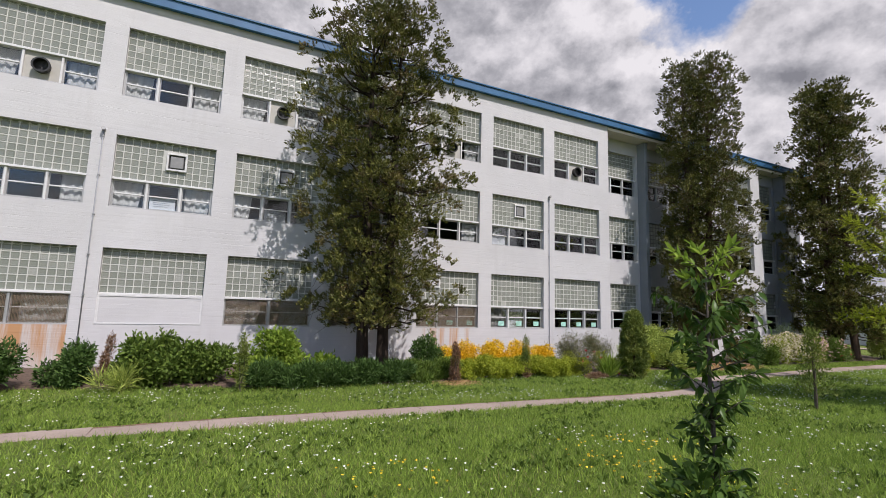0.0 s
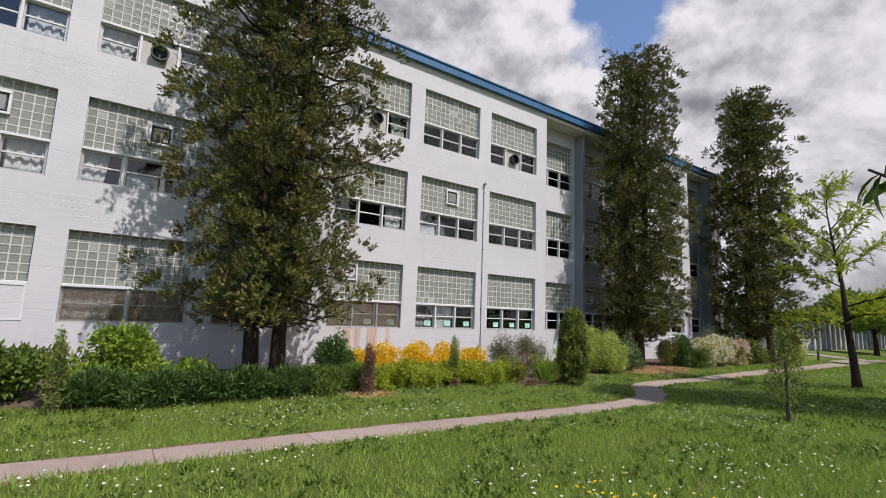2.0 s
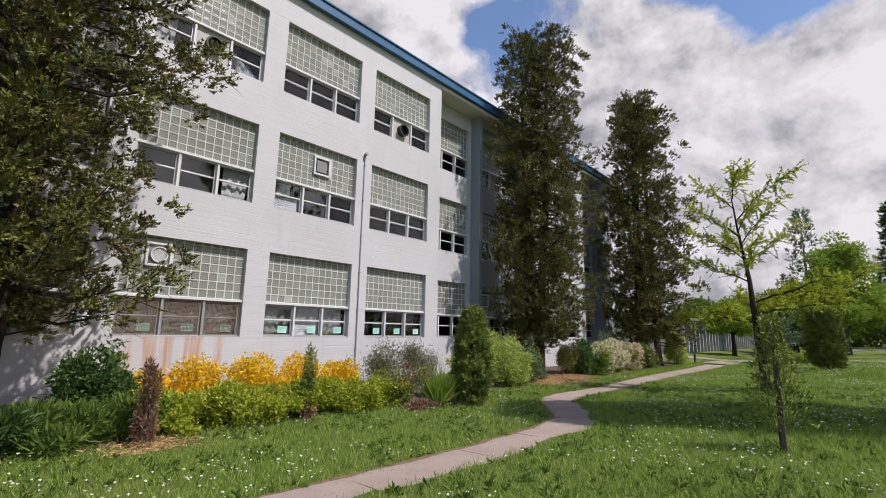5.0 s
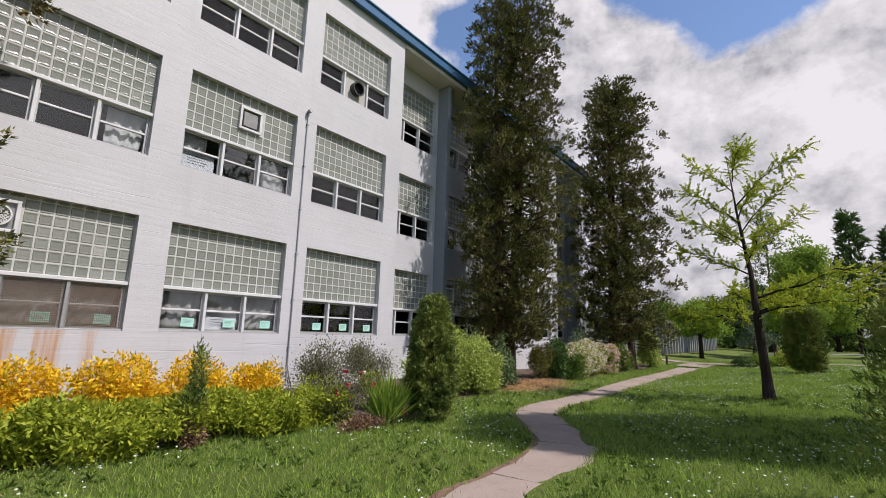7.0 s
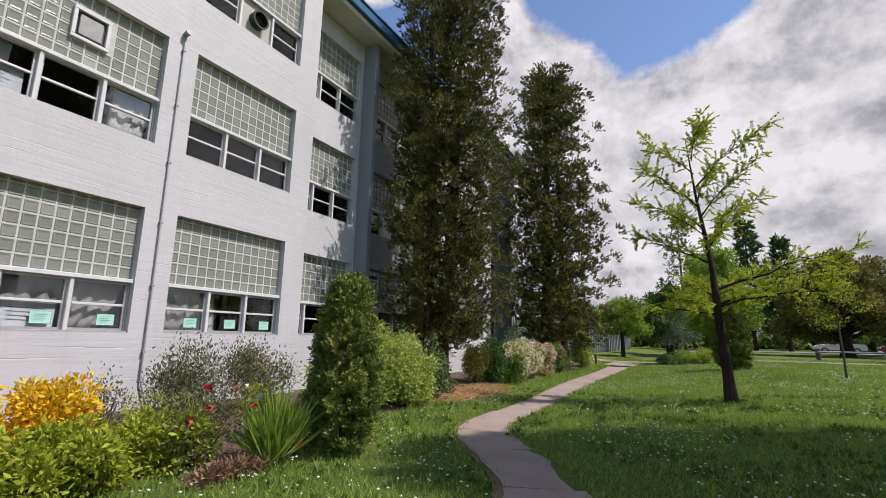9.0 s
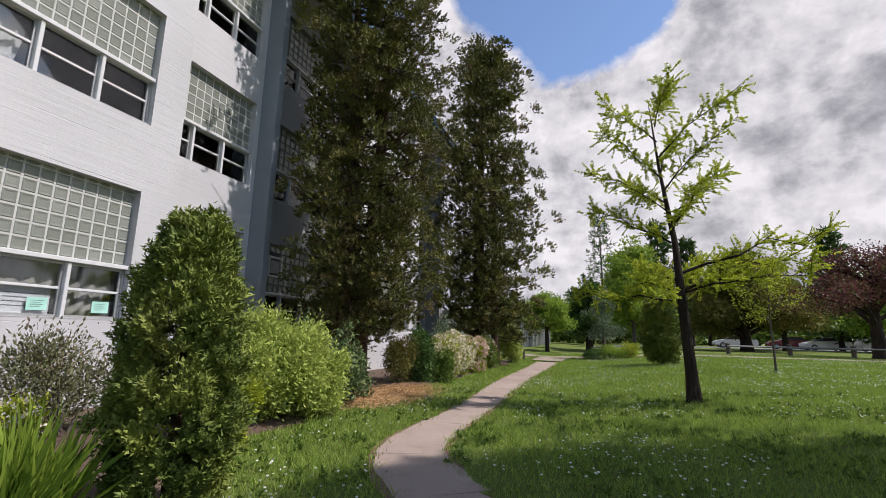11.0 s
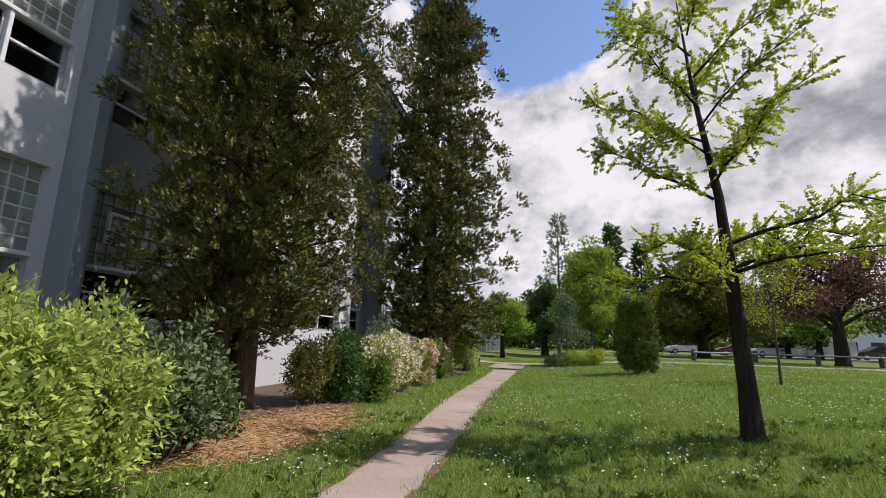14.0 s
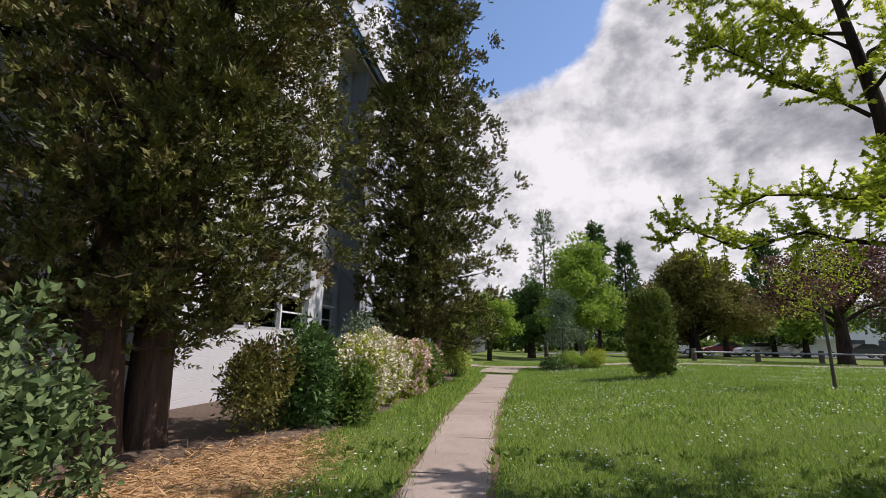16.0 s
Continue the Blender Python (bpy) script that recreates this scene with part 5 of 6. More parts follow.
def cedar_cone(at, r, h, seed, label, material=CEDAR, n=150, name="cedar_shrub", top=0.75, spray_size=1.0):
    """A dense upright cedar: knobbly tufts of flat upright sprays, with dark clefts between and loose tips."""
    rng = np.random.default_rng(seed)
    root = thing(name, (at[0], at[1], ground_z(*at)), label, "shrub")
    part("trunk", tube(bmesh.new(), [(0, 0, -0.05), (0, 0, h * 0.8)], [0.05, 0.015], 7), BARK_RED, root)
    u = (np.arange(n) + 0.5) / n
    az = np.arange(n) * 2.399963 + rng.normal(size=n) * 0.35
    rr = r * np.minimum(1.0, 0.70 + u * 1.1) * np.sqrt(np.maximum(0.02, 1 - np.maximum(0, (u - 0.3) / 0.72) ** 1.6 * top / 0.75)) * rng.uniform(0.70, 1.12, n)
    c = np.stack([np.cos(az) * rr, np.sin(az) * rr, 0.08 + u * (h - 0.22)], 1)
    out = unit(np.stack([np.cos(az), np.sin(az), np.full(n, 0.9)], 1))
    plumes, each = 15, 18
    c, o = np.repeat(c, plumes, axis=0), np.repeat(out, plumes, axis=0)
    d = unit(unit(rng.normal(size=c.shape)) + o * 0.8)
    foot = c + d * rng.uniform(0.02, 0.085, (len(c), 1)) * spray_size
    stalk = unit(d * 0.5 + o * 0.5 + np.array((0, 0, 0.5)) + rng.normal(size=c.shape) * 0.2)
    reach = rng.uniform(0.06, 0.15, len(c)) * spray_size
    t = rng.random((len(c) * each, 1))
    foot, stalk, d, reach = (np.repeat(a, each, axis=0) for a in (foot, stalk, d, reach))
    radial = unit(np.cross(stalk, rng.normal(size=stalk.shape)))
    base = foot + stalk * reach[:, None] * t + radial * 0.010
    base[:, 2] = np.maximum(base[:, 2], 0.02)
    m = len(base)
    faced_leaves("foliage", base, stalk * 0.8 + radial * 0.8, d + np.array((0, 0, 0.3)), rng.uniform(0.028, 0.050, m) * spray_size, rng.uniform(0.014, 0.022, m) * spray_size, material, root, rng, 0.5)
    return root


cedar_cone((12.80, 11.40), 0.37, 2.26, 170, "upright green cone-shaped cedar at the path side of the bed", n=330, spray_size=1.0)
bush("variegated_shrub", (15.35, 13.2), (0.95, 0.75, 1.35), 171, "large pale variegated green shrub under the recessed windows", CHARTREUSE, 15000, (0.078, 0.032), upward=0.25, lumps=26, lump_size=0.34, ragged=0.24, group="variegated shrubs")
bush("variegated_shrub", (16.35, 13.15), (0.95, 0.80, 1.75), 172, "large pale variegated green shrub under the recessed windows", CHARTREUSE, 18000, (0.078, 0.032), upward=0.25, lumps=26, lump_size=0.34, ragged=0.24, group="variegated shrubs")
bush("variegated_shrub", (16.65, 12.85), (0.62, 0.5, 1.1), 173, "large pale variegated green shrub under the recessed windows", CHARTREUSE, 10000, (0.078, 0.032), upward=0.25, lumps=26, lump_size=0.34, ragged=0.24, group="variegated shrubs")
bush("weedy_shrub", (14.4, 12.55), (0.5, 0.4, 0.75), 174, "rough green weedy shrub at the bed's edge", YELLOWGREEN, 3500, (0.08, 0.025))
for k, (x, y, rx, ry, h, n) in enumerate(((17.95, 13.45, 0.68, 0.60, 1.70, 5200), (17.65, 12.95, 0.55, 0.45, 1.15, 3400), (18.40, 13.10, 0.48, 0.42, 1.20, 3200))):
    bush("bramble_shrub", (x, y), (rx, ry, h), 175 + 31 * k, "dark viburnum-like shrub with rounded leaves and tan flower heads", VIBURNUM, int(n * 0.72), (0.075, 0.046), lumps=26, lump_size=0.33, ragged=0.34, upward=0.5, stems=16, group="bramble shrubs", rounded=True, flowers=(TAN, 26, 0.030, "flower_head", "tan faded flower heads"))
bush("mixed_shrub", (21.55, 13.45), (0.70, 0.5, 1.30), 177, "dull olive shrub beside a conifer trunk", OLIVE, 6000, (0.07, 0.03), group="bed shrubs")
bush("mixed_shrub", (22.35, 13.15), (0.62, 0.5, 1.40), 178, "deep green leafy shrub in the bed", DEEPGREEN, 6500, (0.09, 0.04), group="bed shrubs")
bush("mixed_shrub", (22.9, 12.75), (0.45, 0.40, 0.85), 179, "bright green leafy shrub in the bed", MIDGREEN, 4200, (0.09, 0.04), group="bed shrubs")
for k, (x, y, r, h) in enumerate(((23.6, 13.1, 0.7, 1.35), (24.6, 13.0, 0.75, 1.35), (25.7, 13.0, 0.75, 1.3), (26.7, 13.0, 0.7, 1.2))):
    bush("flowering_shrub", (x, y), (r, 0.6, h), 180 + k, "rounded shrub covered in cream white blossom", YELLOWGREEN, 4800, (0.07, 0.028), flowers=(PINK if k == 3 else CREAM, 620, 0.055, "blossom", "cream and pale pink blossoms"), group="flowering shrubs")
bush("blue_shrub", (26.0, 14.0), (1.1, 0.6, 1.85), 185, "blue-green shrub behind the blossom", BLUEGREEN, 5200, (0.085, 0.035))
bush("rose_shrub", (28.4, 12.9), (0.65, 0.5, 1.15), 186, "green shrub with red and pink flowers", MIDGREEN, 4200, (0.08, 0.035), flowers=(PINK, 60, 0.07, "blossom", "pink blossoms"))
bush("rose_shrub", (29.5, 12.9), (0.6, 0.5, 0.95), 187, "green shrub with red and pink flowers", MIDGREEN, 3600, (0.08, 0.035), flowers=(REDP, 30, 0.06, "blossom", "red blossoms"))
bush("pale_shrub", (33.4, 12.75), (0.62, 0.6, 2.1), 188, "tall variegated shrub at the end of the bed", CHARTREUSE, 6500, (0.12, 0.05), lumps=13)
# on the far lawn
cedar_cone((33.0, 5.95), 0.56, 2.85, 190, "dark green clipped columnar cedar on the lawn", CEDAR, 280, "columnar_cedar", 0.45, 1.9)
bush("mound_shrub", (39.3, 7.9), (1.0, 0.8, 0.75), 191, "low light green mounded juniper", LIME, 4500, (0.09, 0.03), group="mounds")
bush("mound_shrub", (38.9, 8.9), (0.6, 0.6, 0.8), 192, "low dark mounded shrub on the far lawn", DEEPGREEN, 2500, (0.09, 0.03), group="mounds")
bush("mound_shrub", (39.6, 7.0), (0.7, 0.6, 1.0), 193, "rounded olive shrub on the far lawn", YELLOWGREEN, 3000, (0.09, 0.03), group="mounds")
broad_tree("small_tree", (40.0, 8.3), 3.9, 0.05, 0.7, 194, "small blue-green ornamental tree", BLUEGREEN, 9, (0.15, 0.07), 300, 0.9, BARK_GREY, 0.9, 0.8)
broad_tree("thin_tree", (28.9, 2.9), 4.3, 0.038, 1.6, 195, "thin young tree with sparse leaves on the lawn", YELLOWGREEN, 8, (0.09, 0.04), 180, 1.0, BARK_GREY, 0.7, 0.6)
broad_tree("maple_tree", (56.0, 5.6), 10.4, 0.18, 1.6, 196, "light green young maple on the far lawn", LIME, 22, (0.26, 0.16), 900, 3.1, BARK_GREY, 0.5, 0.62)
broad_tree("plum_tree", (47.5, -8.3), 7.4, 0.38, 1.9, 197, "spreading purple-leaved plum with a dark forked trunk", PLUM, 16, (0.20, 0.12), 800, 4.9, BARK_DARK, 0.55, 0.42)
broad_tree("green_tree", (49.0, 12.6), 4.8, 0.16, 1.6, 198, "bright green small tree with drooping leaves", LIME, 12, (0.22, 0.11), 800, 2.3, BARK_DARK, 0.35, 0.55)
broad_tree("round_tree", (58.0, -3.6), 8.8, 0.5, 1.0, 199, "broad rounded dark olive-brown tree with low branches", OLIVE, 26, (0.30, 0.15), 1700, 4.7, BARK_DARK, 0.42, 0.48)
broad_tree("dark_tree", (60.0, 9.6), 7.5, 0.35, 1.2, 200, "dark leafy tree near the far pavement", DEEPGREEN, 14, (0.28, 0.14), 800, 2.8, BARK_DARK, 0.4, 0.55)
SPRUCE = lambda u: 1 - 0.93 * u
conifer("sparse_conifer", (62.0, 8.2, -0.1), 13.6, 3.5, 2.6, 201, "tall thin sparse conifer against the sky", branches=54, tufts=3, plumes=6, each=8, leaf=(0.26, 0.08), plume=0.4, pad=0.36, material=DEEPGREEN, trunk_r=0.16, wall=999, profile=SPRUCE, bark_mat=BARK_GREY)
conifer("spruce_tree", (80.0, 0.6, -0.1), 16.6, 2.0, 3.4, 202, "tall dark spruce in the distance", branches=80, tufts=4, plumes=7, each=8, leaf=(0.42, 0.15), plume=0.5, pad=0.5, material=DEEPGREEN, trunk_r=0.25, wall=999, profile=SPRUCE, bark_mat=BARK_DARK, group="far spruces")
conifer("spruce_tree", (81.0, -3.2, -0.1), 14.2, 2.0, 3.0, 203, "tall dark spruce in the distance", branches=70, tufts=4, plumes=7, each=8, leaf=(0.42, 0.15), plume=0.5, pad=0.5, material=DEEPGREEN, trunk_r=0.25, wall=999, profile=SPRUCE, bark_mat=BARK_DARK, group="far spruces")
conifer("spruce_tree", (72.0, -16.0, -0.1), 13.0, 1.0, 3.6, 206, "dark spruce beyond the road", branches=70, tufts=4, plumes=7, each=8, leaf=(0.42, 0.15), plume=0.5, pad=0.5, material=DEEPGREEN, trunk_r=0.25, wall=999, profile=SPRUCE, bark_mat=BARK_DARK, group="far spruces")
for k, (x, y, h, r, mt) in enumerate(((66, -9, 7.0, 4.0, MIDGREEN), (70, -18, 7.5, 4.5, LIME), (66, -26, 8.0, 5.0, MIDGREEN), (92, 10, 8.5, 5.0, DEEPGREEN), (96, 2, 7.5, 5.5, MIDGREEN), (94, 18, 8.0, 5.5, MIDGREEN), (95, -8, 8.0, 5.5, DEEPGREEN), (90, -24, 9.0, 6.0, DEEPGREEN), (86, 24, 7.0, 5.0, MIDGREEN))):
    broad_tree("far_tree", (x, y), h, 0.3, 1.4, 210 + k, "leafy tree in the far distance", mt, 14, (0.5, 0.28), 420, r, BARK_DARK, 0.5, 0.6, group="far trees")


def far_woods():
    """A distant belt of trees and hedges that closes the view at ground level."""
    rng = np.random.default_rng(300)
    n = 26000
    y = rng.uniform(-75, 75, n)
    top = 4.0 + 2.6 * np.sin(y * 0.23) * np.sin(y * 0.071 + 1) + 1.2 * np.sin(y * 0.9)
    pos = np.stack([108 + rng.normal(size=n) * 2.0, y, -0.3 + top * rng.random(n) ** 0.8], 1)
    way = rng.normal(size=(n, 3))
    return tagged(leaves("far_woods", pos, way, rng.uniform(0.6, 1.3, n), rng.uniform(0.35, 0.7, n), MIDGREEN, None, rng), "distant belt of green trees and hedges", "woods", kind="stuff")


far_woods()

# ---- far side: low building, road, cars, barrier, house ----


def strip(name, pts, half, lift, material, label, category):
    """A ribbon that lies on the ground along points."""
    vs, fs = [], []
    for i, (x, y) in enumerate(pts):
        a, b = Vector(pts[max(0, i - 1)]), Vector(pts[min(len(pts) - 1, i + 1)])
        d = (b - a).normalized()
        for e in (-1, 1):
            q = Vector((x, y)) + Vector((-d.y, d.x)) * half * e
            vs.append((q.x, q.y, ground_z(q.x, q.y) + lift))
            vs.append((q.x, q.y, ground_z(q.x, q.y) - 0.1))
        if i:
            o = 4 * i
            fs += [(o - 4, o, o + 2, o - 2), (o - 4, o - 3, o + 1, o), (o - 2, o + 2, o + 3, o - 1)]
    return tagged(quick(name, vs, fs, material), label, category, kind="structure")


strip("pavement", [(36.4, 11.3), (38.5, 11.3), (41, 11.0)] + [(41.2 + 0.05 * k, 11 - 1.5 * k) for k in range(1, 28)], 0.8, 0.05, CONCRETE, "pale concrete pavement crossing the lawn", "pavement")
strip("pavement", [(40.8, 11.0 + 1.0 * k) for k in range(0, 12)], 0.8, 0.046, CONCRETE, "pale concrete pavement beside the far building", "pavement")
vs, fs = [], []
for i, (c, s, h) in enumerate(TRACK):
    for e in (-1, 1):
        q = c + s * e * (h + 0.07 + 0.07 * noise.noise(Vector((c.x * 1.9, e * 5, 0))))
        vs.append((q.x, q.y, ground_z(c.x, c.y) + 0.012))
    if i:
        fs.append((2 * i - 2, 2 * i, 2 * i + 1, 2 * i - 1))
tagged(quick("path_verge", vs, fs, VERGE), "bare red-brown soil edging the footpath", "soil", kind="structure")
strip("road", [(75.5, -70 + 4 * k) for k in range(0, 21)], 4.5, 0.05, ASPHALT, "grey asphalt parking road beyond the lawn", "road")

LOW = thing("low_building", (46.0, 15.6, -0.45), "low pale building with upright columns and flat dark roof", "building")
part("wall", box(bmesh.new(), 0, 36, 0.9, 6.0, 0, 2.9), WHITE, LOW)
part("roof", box(bmesh.new(), -0.4, 36.4, -0.3, 6.4, 2.9, 3.15), ROOFING, LOW)
for k in range(30):
    part("column", box(bmesh.new(), 0.2 + k * 1.2, 0.42 + k * 1.2, 0.0, 0.22, 0, 2.9), GREY_AND_SHADE, LOW)


def barrier_post(at):
    root = thing("barrier_post", (at[0], at[1], ground_z(*at)), "short dark wooden barrier post at the lawn's edge", "post", "barrier posts")
    part("shaft", tube(bmesh.new(), [(0, 0, -0.1), (0, 0, 0.72), (0, 0, 0.76)], [0.14, 0.14, 0.10], 9), WOODPOST, root)
    part("bracket", box(bmesh.new(), -0.17, -0.14, -0.08, 0.08, 0.5, 0.64), GREYMETAL, root)
    return root


for k in range(6):
    barrier_post((45.5 + 0.6 * k, 0.6 - 3.6 * k))
    if k < 5:
        a, b = Vector((45.5 + 0.6 * k, 0.6 - 3.6 * k)), Vector((46.1 + 0.6 * k, -3.0 - 3.6 * k))
        z = ground_z(a.x, a.y) + 0.57
        ob = as_object("barrier_rail", tube(bmesh.new(), [(a.x - 0.18, a.y, z), (b.x - 0.18, b.y, z)], [0.05, 0.05], 8), GREYMETAL)
        tagged(ob, "grey metal barrier rail between wooden posts", "rail", "barrier rails")
# a short post by the far end of the path
tagged(as_object("bollard", tube(bmesh.new(), [(36.9, 12.6, -0.55), (36.9, 12.6, 0.05), (36.9, 12.6, 0.10)], [0.07, 0.07, 0.05], 9), WOODPOST), "short dark bollard beside the path", "bollard")

CAR_PAINT = {}


def car(at, turn, c, van, label):
    """A parked car seen from afar: shaped body, glazed cabin, four wheels, lamps."""
    if c not in CAR_PAINT:
        CAR_PAINT[c] = plain("car_paint", c, 0.25, 0.1, 0.03, 2, 0)
    root = thing("parked_car", (at[0], at[1], ground_z(*at) + 0.06), label, "car", "parked cars", turn=turn)
    side = ((-2.2, 0.35), (-2.25, 0.8), (-2.1, 1.0), (-1.2, 1.05), (1.0, 1.0), (1.9, 0.85), (2.2, 0.65), (2.2, 0.35)) if not van else ((-2.4, 0.4), (-2.45, 1.2), (-2.35, 1.95), (0.9, 1.98), (1.5, 1.3), (2.3, 1.05), (2.4, 0.7), (2.4, 0.4))
    roof = ((-1.75, 1.0), (-1.15, 1.40), (0.25, 1.43), (1.05, 1.0)) if not van else ((0.2, 1.25), (0.25, 1.85), (0.85, 1.85), (1.38, 1.25))

    def slab(profile, w):
        bm = bmesh.new()
        l = [bm.verts.new((x, -w, z)) for x, z in profile]
        r = [bm.verts.new((x, w, z)) for x, z in profile]
        bm.faces.new(l)
        bm.faces.new(r[::-1])
        for i in range(len(l)):
            j = (i + 1) % len(l)
            bm.faces.new((l[j], l[i], r[i], r[j]))
        bmesh.ops.bevel(bm, geom=list(bm.edges), offset=0.05, segments=2, affect="EDGES")
        return bm
    part("body", slab(side, 0.88), CAR_PAINT[c], root)
    part("cabin", slab(roof, 0.80 if not van else 0.895), DARK, root, "dark glazed cabin")
    if not van:
        part("roof", slab(((-1.12, 1.41), (-1.0, 1.47), (0.15, 1.48), (0.25, 1.42)), 0.76), CAR_PAINT[c], root)
    for x in (-1.35, 1.4):
        for y in (-0.8, 0.8):
            w = part("wheel", tube(bmesh.new(), [(x, y - 0.1, 0.32), (x, y + 0.1, 0.32)], [0.32, 0.32], 16), DARK, root, "black tyre")
            part("rim", tube(bmesh.new(), [(x, y - 0.108, 0.32), (x, y + 0.108, 0.32)], [0.19, 0.19], 12), ALU, w, "silver rim")
    for y in (-0.6, 0.6):
        part("headlight", box(bmesh.new(), side[-2][0] - 0.1, side[-2][0] + 0.012, y - 0.16, y + 0.16, 0.62, 0.74, 0.01), WHITE, root, "clear headlight")
        part("tail_light", box(bmesh.new(), side[1][0] - 0.012, side[1][0] + 0.1, y - 0.14, y + 0.14, 0.72, 0.84, 0.01), REDP, root, "red tail light")
    return root


car((74.0, -15.2), 95, (0.70, 0.70, 0.71), False, "white sedan parked by the road")
car((76.5, -12.6), 85, (0.16, 0.02, 0.025), False, "dark red car parked by the road")
car((73.6, -20.4), 92, (0.72, 0.72, 0.72), True, "white van parked by the road")
car((74.2, -25.4), 88, (0.03, 0.03, 0.035), False, "black car parked by the road")
car((74.5, -6.5), 90, (0.62, 0.63, 0.65), False, "silver car parked under the trees")


def far_house(at):
    root = thing("house", (at[0], at[1], -0.1), "pale two-storey house beyond the road", "house")
    part("wall", box(bmesh.new(), 0, 9, -7, 7, 0, 5.4), WHITE, root)
    bm = bmesh.new()
    v = [bm.verts.new(p) for p in ((-0.5, -7.5, 5.3), (9.5, -7.5, 5.3), (9.5, 7.5, 5.3), (-0.5, 7.5, 5.3), (4.5, -7.5, 7.6), (4.5, 7.5, 7.6))]
    for f in ((0, 1, 4), (2, 3, 5), (0, 4, 5, 3), (1, 2, 5, 4), (0, 3, 2, 1)):
        bm.faces.new([v[i] for i in f])
    part("roof", bm, ROOFING, root)
    for z in (0.9, 3.4):
        for y in (-5, -2, 1, 4):
            w = part("window", box(bmesh.new(), -0.06, 0.02, y, y + 1.5, z, z + 1.3), DARK, root)
            part("window_frame", box(bmesh.new(), -0.09, -0.062, y - 0.08, y + 1.58, z - 0.08, z - 0.01), WHITE, w)
    return root


far_house((84.0, -33.0))
# street lamp
lamp = thing("street_lamp", (78.0, -25.2, -0.1), "grey street lamp on a tall pole", "lamp")
part("pole", tube(bmesh.new(), [(0, 0, 0), (0, 0, 6.2), (-1.0, 0, 6.5)], [0.09, 0.06, 0.05], 8), GREYMETAL, lamp)
part("head", box(bmesh.new(), -1.7, -0.9, -0.14, 0.14, 6.42, 6.56, 0.04), WHITE, lamp)


# ---- beds, straw, grass, daisies ----
def patch(name, cx, cy, rx, ry, lift, material, label, category, seed):
    rng = random.Random(seed)
    n = 40
    vs = [(cx, cy, ground_z(cx, cy) + lift + 0.02)]
    for ring in (0.55, 1.0):
        for k in range(n):
            a = k * math.tau / n
            j = ring * (1 + 0.22 * noise.noise(Vector((math.cos(a) * 2, math.sin(a) * 2, seed))) + rng.uniform(-0.05, 0.05))
            x, y = cx + math.cos(a) * rx * j, cy + math.sin(a) * ry * j
            vs.append((x, y, ground_z(x, y) + (lift if ring < 1 else -0.03)))
    fs = [(0, 1 + k, 1 + (k + 1) % n) for k in range(n)] + [(1 + k, 1 + n + k, 1 + n + (k + 1) % n, 1 + (k + 1) % n) for k in range(n)]
    ob = quick(name, vs, fs, material)
    ob.data.shade_smooth()
    return tagged(ob, label, category, kind="structure")


BED = ((-6, 12.9), (-3, 12.7), (0, 12.2), (1.5, 11.8), (4, 11.9), (6, 11.85), (8, 12.3), (10, 12.3), (12, 11.75), (13.2, 11.6), (14, 12.7), (16, 12.5), (17.5, 12.7), (21.5, 12.7), (24, 12.6), (28, 12.7), (32, 12.6), (34.2, 12.6))


def bed_edge(x):
    for (x0, y0), (x1, y1) in zip(BED, BED[1:]):
        if x0 <= x <= x1:
            return y0 + (y1 - y0) * (x - x0) / (x1 - x0)
    return 12.4


vs, fs = [], []
for i in range(161):
    x = -6 + 40.2 * i / 160
    e = bed_edge(x) + 0.12 * noise.noise(Vector((x * 1.3, 0, 0)))
    for y in (e, e + 0.35, 14.2, 15.46):
        vs.append((x, y, ground_z(x, y) + (0.055 if y > e else -0.02)))
    if i:
        for k in range(3):
            fs.append((4 * i - 4 + k, 4 * i + k, 4 * i + k + 1, 4 * i - 3 + k))
tagged(quick("shrub_bed", vs, fs, MULCH), "dark bark-mulched shrub bed along the wall", "bed", kind="structure")
patch("straw_patch", 19.6, 12.85, 2.0, 0.75, 0.06, STRAW, "dry orange straw mulch below the conifers", "mulch", 3)
patch("dirt_patch", 6.3, 11.6, 0.6, 0.3, 0.012, STRAW, "bare brown soil at a dead shrub", "soil", 5)


def straw_litter(n, cx, cy, rx, ry, seed):
    """Loose dry stalks and needles lying on the straw."""
    rng = np.random.default_rng(seed)
    a, q = rng.uniform(0, math.tau, n), rng.random(n) ** 0.55 * (1 + 0.18 * rng.normal(size=n))
    x, y = cx + np.cos(a) * rx * q, cy + np.sin(a) * ry * q
    z = np.array([ground_z(u, v) for u, v in zip(x, y)]) + 0.035 + 0.04 * np.maximum(0, 1 - q) + rng.random(n) * 0.02
    way = rng.normal(size=(n, 3)) * np.array((1, 1, 0.22))
    return tagged(leaves("straw_litter", np.stack([x, y, z], 1), way, rng.uniform(0.05, 0.16, n), rng.uniform(0.005, 0.012, n), STALK, None, rng), "loose dry tan stalks and needles on the ground", "straw", kind="stuff")


straw_litter(9000, 19.6, 12.85, 2.1, 0.85, 61)
straw_litter(700, 6.3, 11.6, 0.7, 0.35, 62)


def fast_off(xy):
    """Distance of many places from the path's edge."""
    best = np.full(len(xy), 9.0)
    for c, s, h in TRACK:
        d = np.hypot(xy[:, 0] - c.x, xy[:, 1] - c.y) - h
        best = np.minimum(best, d)
    return best


def np_smooth(a, b, v):
    u = np.clip((v - a) / (b - a), 0, 1)
    return u * u * (3 - 2 * u)


def np_ground(x, y):
    return -0.02 - 0.010 * np.clip(x, 0, 18) - 0.36 * np_smooth(3.5, 10.5, y) + 0.15 * np_smooth(11, 15, y) + 0.15 * np_smooth(28, 50, x)


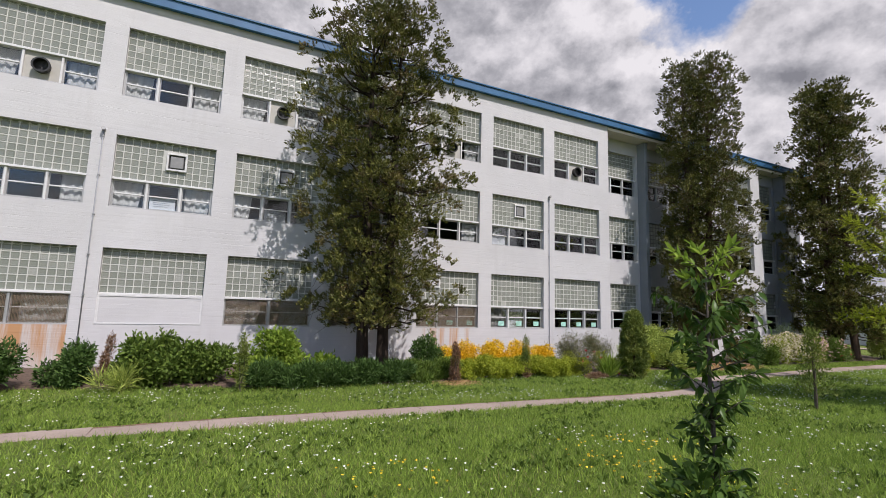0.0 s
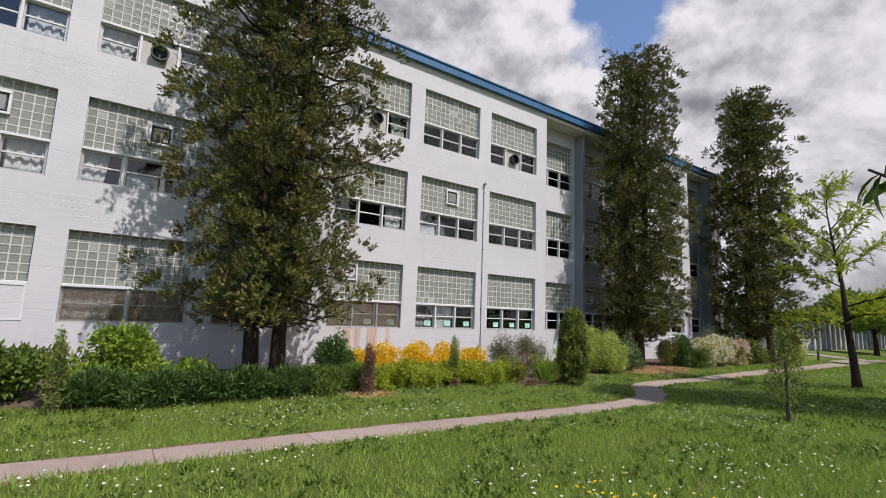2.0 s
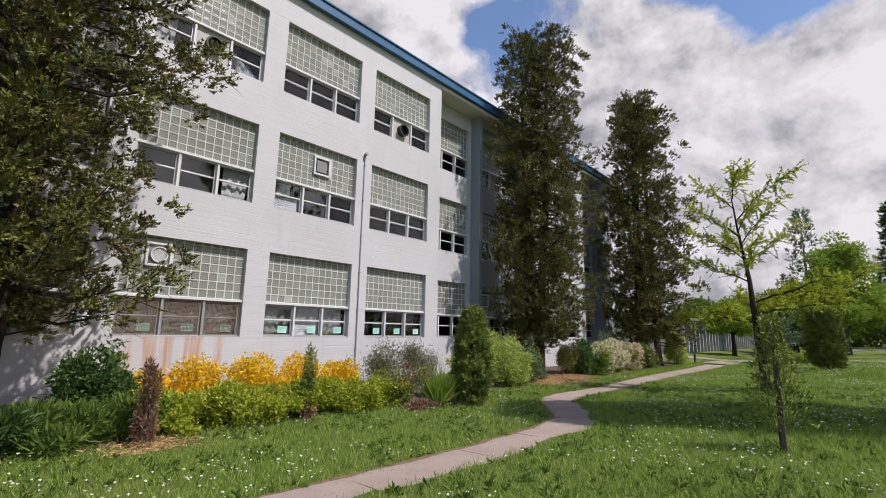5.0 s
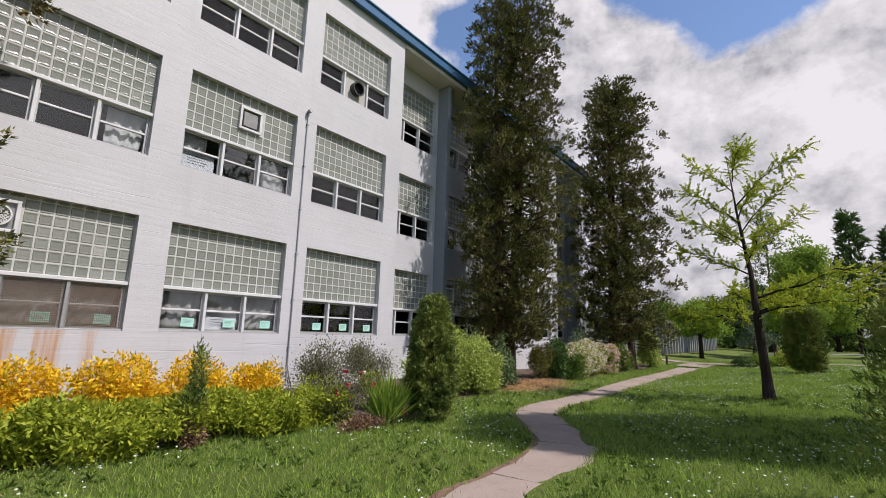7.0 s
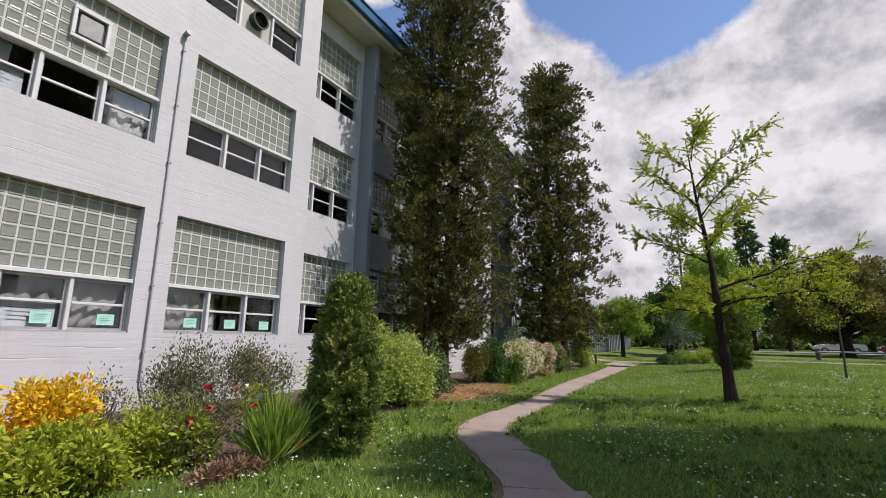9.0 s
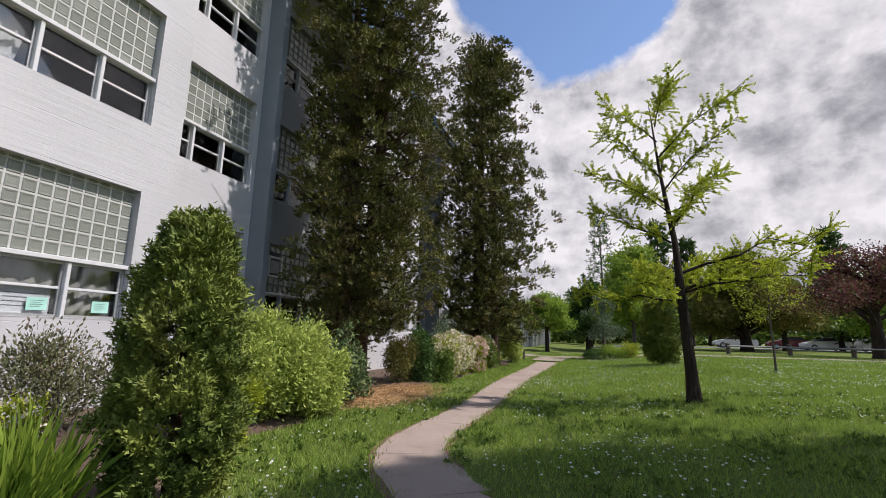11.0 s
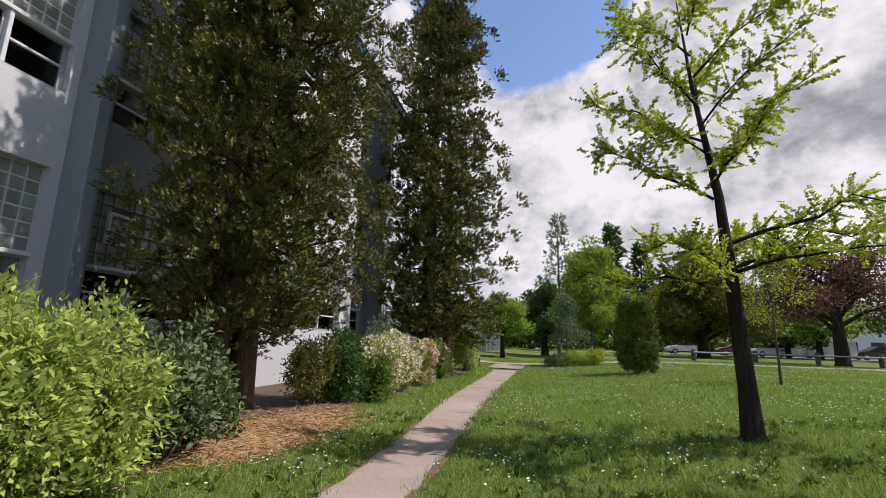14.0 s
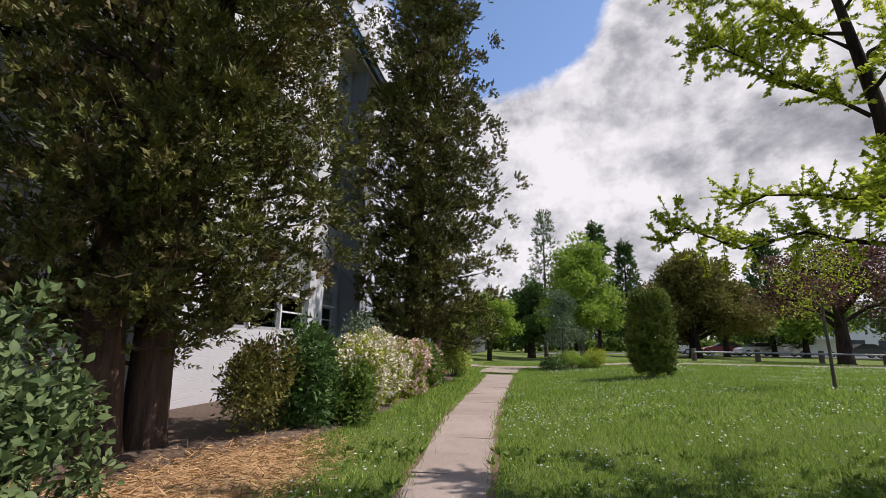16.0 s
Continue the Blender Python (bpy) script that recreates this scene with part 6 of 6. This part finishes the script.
def lawn_places(rng, n, x0, x1, y0, y1, margin):
    xy = np.stack([rng.uniform(x0, x1, n), rng.uniform(y0, y1, n)], 1)
    edge = np.interp(xy[:, 0], [p[0] for p in BED], [p[1] for p in BED]) + 0.1
    return xy[(fast_off(xy) > margin + 0.05 * rng.normal(size=n)) & (xy[:, 1] < edge)]


def grass(name, n, box4, height, width, seed, label):
    rng = np.random.default_rng(seed)
    xy = lawn_places(rng, n, *box4, -0.01)
    # longer and denser tufts in places
    tuft = np.array([noise.noise(Vector((x * 1.7, y * 1.7, 3))) for x, y in xy[:: 8]])
    tuft = np.repeat(tuft, 8)[: len(xy)]
    m = len(xy)
    base = np.stack([xy[:, 0], xy[:, 1], np_ground(xy[:, 0], xy[:, 1]) - 0.005], 1)
    way = rng.normal(size=(m, 3)) * 0.55
    way[:, 2] = 1.0
    ln = height * rng.uniform(0.4, 1.35, m) * (1 + 1.0 * tuft)
    return tagged(leaves(name, base, way, ln, width * rng.uniform(0.7, 1.3, m), GRASS, None, rng, blade=True), label, "grass", kind="stuff")


grass("grass", 400000, (-4, 24, 1.2, 12.8), 0.080, 0.011, 1, "mown green lawn grass, slightly long")
grass("grass", 150000, (24, 46, -6, 12.6), 0.09, 0.026, 2, "mown green lawn grass farther off")
grass("grass", 40000, (-1, 9, 0.9, 5.5), 0.085, 0.009, 7, "longer green grass near the start of the walk")

grass("grass", 22000, (-6, 24, -5, 1.2), 0.09, 0.03, 9, "mown green lawn grass behind the walk")


def daisies(name, n, box4, r, seed, material, label, stem=0.075):
    rng = np.random.default_rng(seed)
    xy = lawn_places(rng, n, *box4, 0.1)
    keep = np.array([noise.noise(Vector((x * 0.55, y * 0.55, seed))) + 0.35 * noise.noise(Vector((x * 2.1, y * 2.1, seed))) > 0.02 for x, y in xy])
    xy = xy[keep]
    m = len(xy)
    z = np_ground(xy[:, 0], xy[:, 1]) + stem * rng.uniform(0.8, 1.25, m)
    c = np.stack([xy[:, 0], xy[:, 1], z], 1)
    base = np.repeat(c, 3, axis=0)
    way = np.tile(np.array(((1, 0, 0.15), (-0.5, 0.87, 0.15), (-0.5, -0.87, 0.15))), (m, 1)) + rng.normal(size=(3 * m, 3)) * 0.12
    base = base - unit(way) * r * 0.4
    return tagged(leaves(name, base, way, r * 1.9, r * 1.7, material, None, rng, 0.05), label, "flowers", kind="stuff")


daisies("daisies", 7500, (-4, 26, 1.2, 12.2), 0.0115, 4, PETAL, "small white lawn daisies")
daisies("daisies", 12000, (22, 46, -7, 11), 0.012, 6, PETAL, "small white lawn daisies")
daisies("buttercups", 500, (1.2, 6.5, 2.2, 4.8), 0.012, 5, YOLK, "small yellow buttercups in the grass", 0.11)


def lawn_weeds(n, box4, seed):
    """Broad-leaved rosettes scattered through the lawn."""
    rng = np.random.default_rng(seed)
    xy = lawn_places(rng, n, *box4, 0.05)
    keep = np.array([noise.noise(Vector((x * 0.7, y * 0.7, 9))) > -0.05 for x, y in xy])
    xy = xy[keep]
    c = np.stack([xy[:, 0], xy[:, 1], np_ground(xy[:, 0], xy[:, 1]) + 0.015], 1)
    base = np.repeat(c, 7, axis=0)
    way = rng.normal(size=base.shape)
    way[:, 2] = np.abs(way[:, 2]) * 0.6 + 0.35
    s = np.repeat(rng.uniform(0.5, 1.4, len(c)), 7)
    return tagged(leaves("lawn_weeds", base, way, s * 0.075, s * 0.026, MIDGREEN, None, rng), "broad-leaved weeds scattered through the lawn", "weeds", kind="stuff")


lawn_weeds(9000, (-4, 22, 1.2, 12.4), 14)
